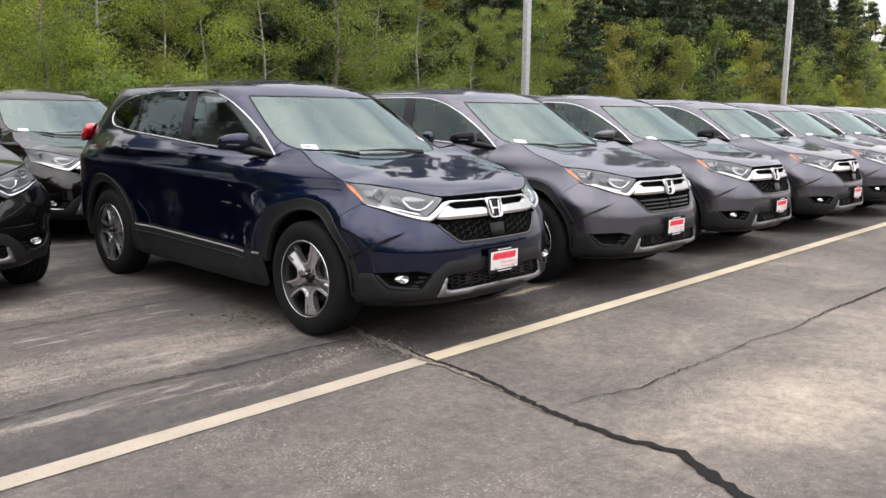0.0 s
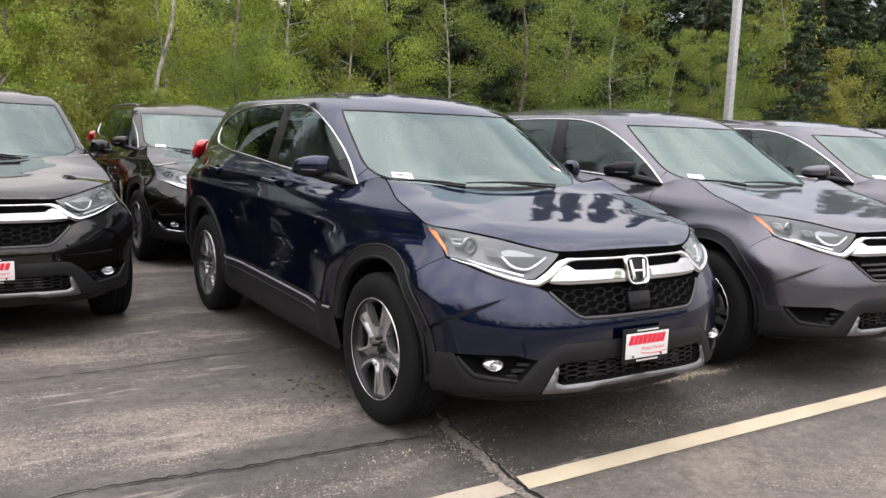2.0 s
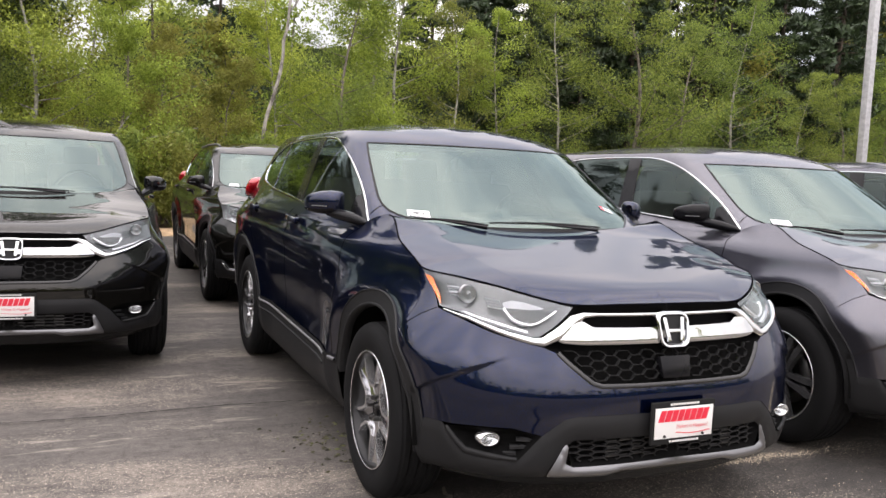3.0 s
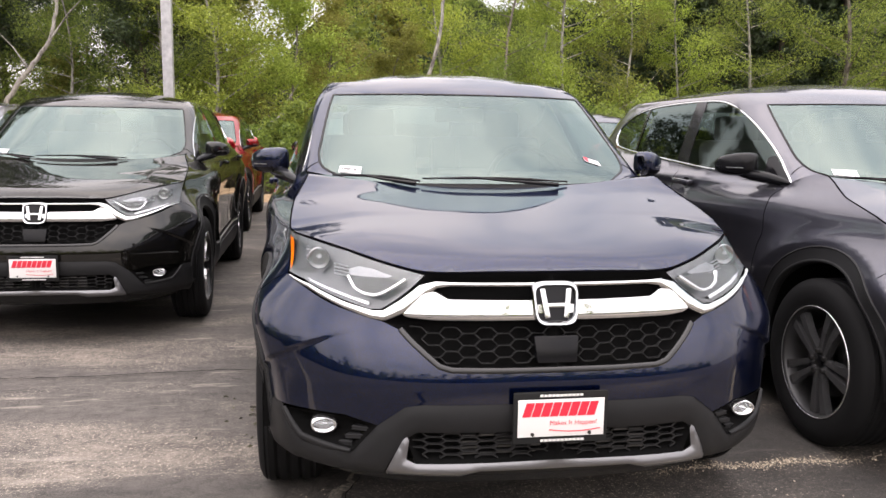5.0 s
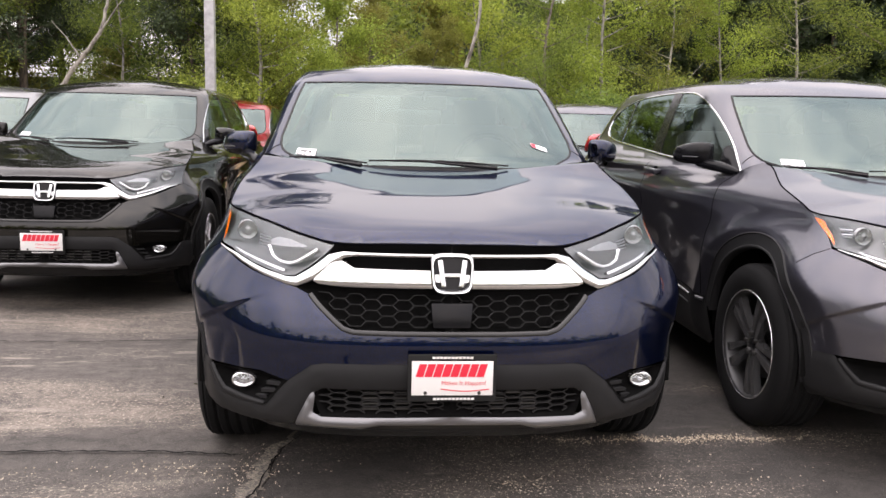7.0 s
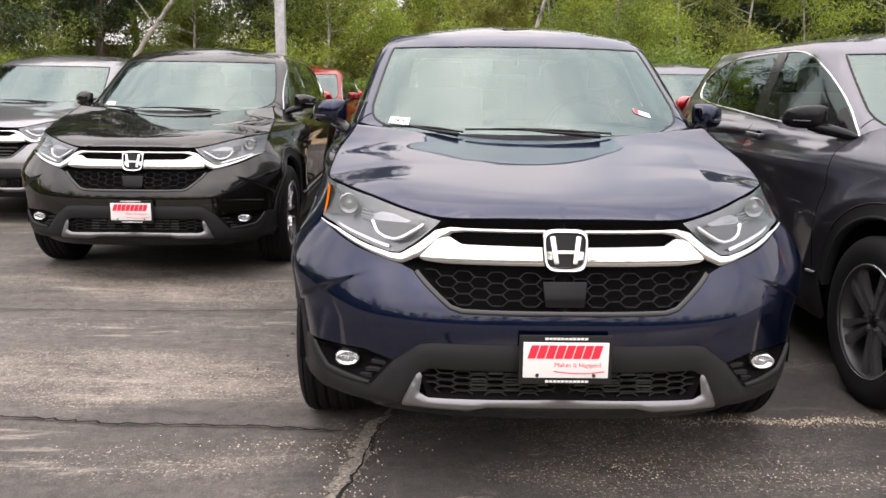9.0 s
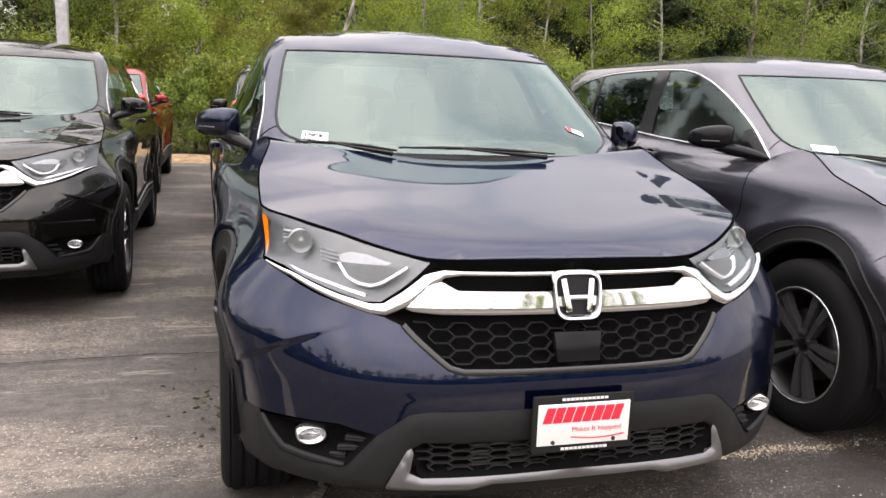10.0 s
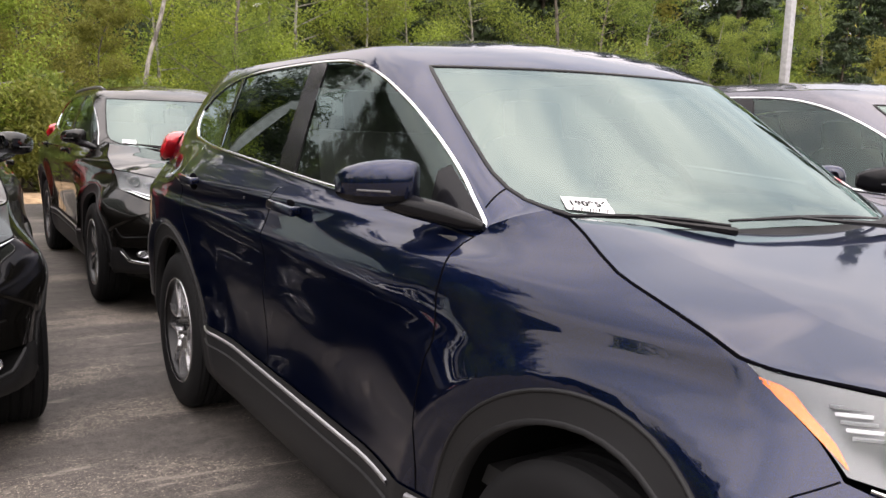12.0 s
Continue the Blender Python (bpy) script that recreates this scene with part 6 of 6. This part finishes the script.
BARK = {"birch": bark("birch_bark", (0.34, 0.32, 0.28), (0.09, 0.08, 0.07), 9), "grey": bark("grey_bark", (0.20, 0.17, 0.14), (0.07, 0.06, 0.05), 12), "pine": bark("pine_bark", (0.10, 0.075, 0.055), (0.03, 0.024, 0.02), 10)}
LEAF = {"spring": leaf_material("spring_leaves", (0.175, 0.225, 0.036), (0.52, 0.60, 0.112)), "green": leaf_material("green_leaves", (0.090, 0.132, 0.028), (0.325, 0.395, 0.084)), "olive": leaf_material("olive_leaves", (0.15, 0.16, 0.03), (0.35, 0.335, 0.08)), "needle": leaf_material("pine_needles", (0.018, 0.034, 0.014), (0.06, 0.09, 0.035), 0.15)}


def leaves_mesh(name, centres, spread, count, size, seed, flat=0.6, long=1.0):
    """Many small leaf blades scattered in clumps round the given centres."""
    r = np.random.RandomState(seed)
    c = np.array(centres)[r.randint(0, len(centres), count)]
    d = r.normal(size=(count, 3))
    d *= (r.rand(count, 1) ** 0.5) / np.maximum(np.linalg.norm(d, axis=1, keepdims=True), 1e-6)
    p = c[:, :3] + d * c[:, 3:4] * spread * np.array([1, 1, flat])
    a = r.normal(size=(count, 3))
    a /= np.linalg.norm(a, axis=1, keepdims=True)
    b = np.cross(a, r.normal(size=(count, 3)))
    b /= np.maximum(np.linalg.norm(b, axis=1, keepdims=True), 1e-6)
    s = size * (0.6 + 0.8 * r.rand(count, 1))
    a, b = a * s * long, b * s * 0.62
    verts = np.stack([p - a, p + 0.2 * a + b, p + a - 0.4 * b], 1).reshape(-1, 3)
    me = bpy.data.meshes.new(name)
    me.vertices.add(3 * count)
    me.vertices.foreach_set("co", verts.ravel())
    me.loops.add(3 * count)
    me.loops.foreach_set("vertex_index", np.arange(3 * count))
    me.polygons.add(count)
    me.polygons.foreach_set("loop_start", np.arange(0, 3 * count, 3))
    me.update(calc_edges=True)
    return me


def trunk_mesh(name, high, r0, seed, bend=0.35, limbs=9, low=0.25):
    """A tapering, slightly crooked stem with limbs; returns the mesh and clump centres."""
    g = random.Random(seed)
    bm = bmesh.new()
    ph, qh = g.uniform(0, 6), g.uniform(0, 6)
    pts = [Vector((bend * math.sin(ph + k * 0.55) * k / 10, bend * math.cos(qh + k * 0.5) * k / 10, high * k / 10 - 0.1)) for k in range(11)]
    tube_bm(bm, pts, [r0 * (1 - 0.88 * k / 10) for k in range(11)], 8)
    clumps = []
    for n in range(limbs):
        k = low + (0.97 - low) * (n + g.random() * 0.6) / limbs
        i = min(9, int(k * 10))
        p = pts[i].lerp(pts[i + 1], k * 10 - i)
        a, reach = g.uniform(0, math.tau), high * (0.10 + 0.17 * (1 - k)) * g.uniform(0.7, 1.25)
        tip = p + Vector((math.cos(a) * reach, math.sin(a) * reach, reach * g.uniform(0.25, 0.8)))
        mid = p.lerp(tip, 0.5) + Vector((0, 0, -0.06 * reach + 0.1 * g.random()))
        rr = r0 * (1 - 0.85 * k) * 0.45
        tube_bm(bm, [p, mid, tip], [rr, rr * 0.65, rr * 0.25], 5)
        clumps.append((*tip, reach * 0.52 + 0.25))
        clumps.append((*mid, reach * 0.42 + 0.18))
        if g.random() < 0.6:
            side = mid + Vector((g.uniform(-1, 1), g.uniform(-1, 1), g.uniform(0, 0.7))) * reach * 0.5
            tube_bm(bm, [mid, side], [rr * 0.45, rr * 0.18], 4)
            clumps.append((*side, reach * 0.38 + 0.18))
    clumps.append((*pts[-1], 0.5))
    return mesh_bm(name, bm, True, 60), clumps


def conifer(seed, high, r0):
    g = random.Random(seed)
    bm = bmesh.new()
    tube_bm(bm, [(0.08 * math.sin(k + seed), 0.08 * math.cos(k), high * k / 8 - 0.1) for k in range(9)], [r0 * (1 - 0.9 * k / 8) for k in range(9)], 8)
    clumps = []
    z = high * 0.16
    while z < high:
        reach = (high - z) / high * high * 0.24 + 0.25
        for k in range(5):
            a = g.uniform(0, math.tau)
            tip = Vector((math.cos(a) * reach, math.sin(a) * reach, z + g.uniform(-0.35, 0.15)))
            tube_bm(bm, [(0, 0, z), tuple(tip)], [r0 * 0.18, r0 * 0.06], 4)
            for f in (0.35, 0.6, 0.82, 1.0):
                q = Vector((0, 0, z)).lerp(tip, f)
                clumps.append((q.x, q.y, q.z, 0.26 + 0.16 * reach * (1.1 - f)))
        z += g.uniform(0.38, 0.6)
    return mesh_bm("trunk", bm, True, 60), clumps


KINDS, FAR_KINDS = [], []
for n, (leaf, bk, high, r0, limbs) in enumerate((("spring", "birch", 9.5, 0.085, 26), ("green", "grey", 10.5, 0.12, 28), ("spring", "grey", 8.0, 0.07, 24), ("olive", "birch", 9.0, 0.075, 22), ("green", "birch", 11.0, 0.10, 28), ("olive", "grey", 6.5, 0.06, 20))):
    stem, clumps = trunk_mesh("trunk", high, r0, 40 + n, 0.5, limbs, 0.06)
    label = "slender broadleaf tree in fresh spring leaf" if bk == "grey" else "thin pale-barked tree with light green spring leaves"
    KINDS.append((stem, leaves_mesh("crown", clumps, 0.66, 28000 if leaf != "olive" else 19000, 0.047, 60 + n, 0.7), BARK[bk], LEAF[leaf], label))
    FAR_KINDS.append((stem, leaves_mesh("crown", clumps, 0.95, 6500, 0.095, 70 + n, 0.7), BARK[bk], LEAF[leaf], label))
PINES = []
for n in range(3):
    stem, clumps = conifer(5 + n, 13 + n, 0.17)
    PINES.append((stem, leaves_mesh("crown", clumps, 1.0, 13000, 0.12, 80 + n, 0.5, 1.5), BARK["pine"], LEAF["needle"], "tall dark pine with ragged branches"))
TALL = []
for n in range(2):
    stem, clumps = trunk_mesh("trunk", 11, 0.12, 120 + n, 0.45, 30, 0.36)
    TALL.append((stem, leaves_mesh("crown", clumps, 0.75, 17000, 0.065, 130 + n, 0.5, 1.5), BARK["pine"], LEAF["needle"], "bare-stemmed pine with sky between its branches"))
BUSHES = []
# darker leaf greens stand in for the shade the shrubs grow in
for n, leaf in enumerate(("green", "green", "olive")):
    g = random.Random(90 + n)
    clumps = [(g.uniform(-0.9, 0.9), g.uniform(-0.6, 0.6), g.uniform(0.15, 1.6), g.uniform(0.25, 0.45)) for _ in range(20)]
    bm = bmesh.new()
    for c in clumps[:9]:
        tube_bm(bm, [(c[0] * 0.2, c[1] * 0.2, -0.05), (c[0] * 0.6, c[1] * 0.6, c[2] * 0.6), c[:3]], [0.018, 0.012, 0.005], 4)
    BUSHES.append((mesh_bm("stem", bm, True, 60), leaves_mesh("foliage", clumps, 1.0, 9000, 0.045, 95 + n, 0.85), BARK["grey"], LEAF[leaf], "leafy green shrub at the edge of the woods"))


@functools.lru_cache(None)
def height_of(me):
    return max(v.co.z for v in bpy.data.meshes[me].vertices)


def plant(kind, x, y, scale, turn, name, category, group):
    stem, crown, bk, lf, label = kind
    if x > -3:
        # the canopy behind the row rises evenly, with no tree far above the rest
        scale = min(scale, (1.0 + 0.385 * math.hypot(x, y)) / height_of(crown.name))
    root = new(name)
    root.matrix_world = pose(x, y, 0.0, 0, 0, turn) @ Matrix.Diagonal((scale, scale, scale, 1))
    tagged(root, label, category, group)
    for part_name, me, mat in (("trunk" if name == "tree" else "stem", stem, bk), ("crown" if name == "tree" else "foliage", crown, lf)):
        ob = new(part_name, me)
        if not me.materials:
            me.materials.append(mat)
        ob.parent = root
    return root


def edge_y(x):
    """How far the woods stand off: they draw near to the lot past the near bays and fall back along the row."""
    return 16.2 + 0.14 * max(0.0, min(x, 40) - 4) + 0.5 * math.sin(x * 0.7)


g = random.Random(11)
# DEEP_GREEN: the right-hand row's dimness is put into darker leaf colour
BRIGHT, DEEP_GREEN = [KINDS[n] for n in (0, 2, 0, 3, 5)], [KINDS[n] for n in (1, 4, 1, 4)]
x = -26.0
while x < 110:
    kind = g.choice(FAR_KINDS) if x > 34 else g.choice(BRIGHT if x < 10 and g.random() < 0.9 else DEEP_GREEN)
    if x > 13 and g.random() < 0.08:
        kind = g.choice(PINES)
    if -14 < x < -3.6:
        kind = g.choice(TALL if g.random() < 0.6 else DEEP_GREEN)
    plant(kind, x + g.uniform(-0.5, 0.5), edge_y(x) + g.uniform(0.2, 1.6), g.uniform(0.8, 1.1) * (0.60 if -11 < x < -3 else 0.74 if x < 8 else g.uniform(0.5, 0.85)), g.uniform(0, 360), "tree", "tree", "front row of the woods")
    x += g.uniform(1.1, 1.7) * (1 if x < 8 else 2.0)
x = -28.0
while x < 125:
    thin = x < -3.0
    kind = g.choice(TALL) if thin and g.random() < 0.35 else g.choice(FAR_KINDS[:3]) if thin else g.choice(PINES) if 7 < x and g.random() < 0.75 else g.choice(FAR_KINDS)
    plant(kind, x + g.uniform(-0.6, 0.6), edge_y(x) + g.uniform(2.6, 5.0), g.uniform(0.9, 1.2) * (1.0 if x > 25 else 0.6 if -11 < x < -3 else 0.72 if x < 8 else 0.85), g.uniform(0, 360), "tree", "tree", "back rows of the woods")
    x += g.uniform(1.7, 2.7) * (1 if x < 25 else 1.7) * (0.8 if thin else 1.0)
x = -32.0
while x < 140:
    thin = x < -3.0
    kind = g.choice(TALL) if thin and g.random() < 0.7 else g.choice(PINES) if g.random() < 0.45 else g.choice(FAR_KINDS)
    plant(kind, x + g.uniform(-0.6, 0.6), edge_y(x) + g.uniform(6.0, 11.0), g.uniform(1.0, 1.3) * (1.1 if x > 20 else 0.62 if -14 < x < -3 else 0.75), g.uniform(0, 360), "tree", "tree", "back rows of the woods")
    x += g.uniform(2.0, 3.2) * (1 if x < 25 else 1.25)
for k in range(34):
    x = 12 + 2.4 * k
    plant(g.choice(PINES), x + g.uniform(-1, 1), edge_y(x) + g.uniform(5.0, 8.0), g.uniform(0.85, 1.1), g.uniform(0, 360), "tree", "tree", "back rows of the woods")
for k in range(5):
    plant(g.choice(TALL), -23 + 2.1 * k + g.uniform(-0.6, 0.6), 20.5 + g.uniform(-1, 2.5), g.uniform(1.2, 1.5), g.uniform(0, 360), "tree", "tree", "back rows of the woods")
for x, y in ((-9.9, 18.2), (-8.7, 17.3), (-3.8, 18.0)):
    plant(g.choice(TALL), x, y, g.uniform(0.95, 1.1), g.uniform(0, 360), "tree", "tree", "back rows of the woods")
x = -26.0
while x < -2:
    plant(g.choice([FAR_KINDS[1], FAR_KINDS[4], FAR_KINDS[5]]), x, edge_y(x) + g.uniform(1.0, 4.5), g.uniform(0.40, 0.55), g.uniform(0, 360), "tree", "tree", "undergrowth of the woods")
    x += g.uniform(0.7, 1.1)
# unseen woods added round the rest of the lot, to darken the cars' reflections
for k in range(36):
    plant(g.choice(FAR_KINDS), -34 - 3.0 * math.sin(k) + g.uniform(-2, 2), 14 - 2.1 * k, g.uniform(0.7, 0.95), g.uniform(0, 360), "tree", "tree", "woods round the lot")
for k in range(44):
    plant(g.choice(FAR_KINDS), -34 + 3.6 * k, -62 + 2.0 * math.sin(k * 1.3) + g.uniform(-2, 2), g.uniform(1.0, 1.3), g.uniform(0, 360), "tree", "tree", "woods round the lot")
x = -22.0
while x < 90:
    plant(g.choice(BUSHES), x + g.uniform(-0.3, 0.3), edge_y(x) - g.uniform(0.2, 1.4), g.uniform(0.7, 1.35), g.uniform(0, 360), "shrub", "shrub", "shrubs along the verge")
    x += g.uniform(0.8, 1.3) * (1 if x < 20 else 1.6)

# deeper woods seen dimly between trunks: a sheet with their shade painted in
bm = bmesh.new()
rows_ = []
for i in range(321):
    x = -110 + i * 1.1
    y = 40 + 0.10 * max(0.0, x)
    top = 8.5 + 1.8 * noise.noise((x * 0.12, 0, 0)) + 1.0 * noise.noise((x * 0.5, 4, 0)) + 0.5 * noise.noise((x * 1.7, 8, 0)) + 0.03 * max(0.0, x)
    top *= 0.42 if x < -6 else 0.42 + 0.58 * min(1.0, (x + 6) / 7)
    rows_.append([bm.verts.new((x, y + 0.8 * noise.noise((x, k * 2.0, 3)), top * k / 8 - 0.2)) for k in range(9)])
for a, b in zip(rows_, rows_[1:]):
    for k in range(8):
        bm.faces.new((a[k], b[k], b[k + 1], a[k + 1]))
deep_mat = material("shaded_woods", (0.03, 0.05, 0.02), 1.0)
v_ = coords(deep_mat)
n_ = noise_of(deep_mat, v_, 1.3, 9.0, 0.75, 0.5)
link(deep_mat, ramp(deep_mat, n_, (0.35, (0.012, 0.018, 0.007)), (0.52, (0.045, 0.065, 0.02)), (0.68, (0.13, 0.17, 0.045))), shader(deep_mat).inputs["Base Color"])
bump(deep_mat, n_, 1.0, 0.5)
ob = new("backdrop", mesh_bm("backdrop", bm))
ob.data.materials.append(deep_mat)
tagged(ob, "backdrop of deeper woods with painted shade behind the trees", "woods", kind="structure")

# unseen sheet added behind those trees, also for reflections in the paint
bm = bmesh.new()
rows_ = []
for i in range(161):
    k = i * 1.2
    x, y = (-40.0, 42 - k) if k < 110 else (-40 + (k - 110) * 2.2, -68.0)
    top = 6.5 + 2.0 * noise.noise((k * 0.2, 1, 0)) + 1.2 * noise.noise((k * 0.8, 4, 0))
    rows_.append([bm.verts.new((x + 0.8 * noise.noise((k, j * 2.0, 3)), y + 0.8 * noise.noise((k, j * 2.0, 7)), top * j / 6 - 0.2)) for j in range(7)])
for a, b in zip(rows_, rows_[1:]):
    for j in range(6):
        bm.faces.new((a[j], b[j], b[j + 1], a[j + 1]))
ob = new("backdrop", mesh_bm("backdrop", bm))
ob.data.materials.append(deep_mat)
tagged(ob, "unseen dim green backdrop added on the lot's other sides for reflections", "woods", kind="structure")


def pale_stem(name, points, radii, twigs, label, seed):
    """A bare pale stem that leans out of the undergrowth, with a few twigs."""
    r = random.Random(seed)
    root = new(name)
    root.location = points[0]
    tagged(root, label, "tree", "leaning bare stems")
    base = Vector(points[0])
    fine, thick = [], []
    for n in range(len(points) - 1):
        for k in range(5):
            fine.append(Vector(points[n]).lerp(Vector(points[n + 1]), k / 5) - base + Vector((r.uniform(-1, 1), r.uniform(-1, 1), r.uniform(-1, 1))) * 0.025 * (n + k > 0))
            thick.append(radii[n] + (radii[n + 1] - radii[n]) * k / 5)
    fine.append(Vector(points[-1]) - base)
    thick.append(radii[-1])
    bm = bmesh.new()
    tube_bm(bm, fine, thick, 8)
    stem = new("stem", mesh_bm("stem", bm, True, 60))
    stem.data.materials.append(BARK["birch"])
    stem.parent = root
    for at, way, long in twigs:
        p = fine[int(at * (len(fine) - 1))]
        tip = p + Vector(way) * long
        mid = p.lerp(tip, 0.5) + Vector((0, 0, 0.06 * long))
        bm = bmesh.new()
        tube_bm(bm, [p, mid, tip], [thick[int(at * (len(fine) - 1))] * 0.6, 0.014, 0.006], 6)
        twig = new("twig", mesh_bm("twig", bm, True, 60))
        twig.data.materials.append(BARK["birch"])
        twig.parent = root


pale_stem("leaning_tree", [(-7.9, 15.4, -0.05), (-7.05, 15.4, 1.93), (-6.62, 15.4, 2.57), (-6.17, 15.4, 3.16), (-6.02, 15.45, 3.9), (-5.9, 15.5, 5.4)], [0.065, 0.055, 0.05, 0.042, 0.034, 0.015], [(0.62, (0.62, 0, 0.78), 1.3), (0.40, (-0.6, 0, 0.8), 1.0), (0.8, (-0.5, 0.1, 0.8), 1.1)], "pale crooked bare tree leaning at the woods edge", 3)
pale_stem("dead_branch", [(-2.9, 15.4, -0.05), (-1.97, 15.4, 1.36), (-1.45, 15.4, 1.70), (-0.4, 15.35, 1.98), (0.3, 15.3, 2.16)], [0.04, 0.032, 0.026, 0.017, 0.007], [(0.5, (0.5, 0, 0.85), 0.8), (0.68, (0.75, 0, -0.3), 0.6)], "grey dead branch slanting out of the undergrowth", 4)
pale_stem("leaning_tree", [(1.3, 15.7, -0.05), (1.75, 15.6, 2.1), (2.08, 15.5, 3.6), (2.3, 15.5, 5.2), (2.6, 15.6, 7.0)], [0.05, 0.045, 0.04, 0.03, 0.015], [(0.7, (0.6, 0, 0.8), 0.9), (0.85, (-0.5, 0, 0.8), 0.8)], "slender white birch stem leaning in front of the woods", 5)
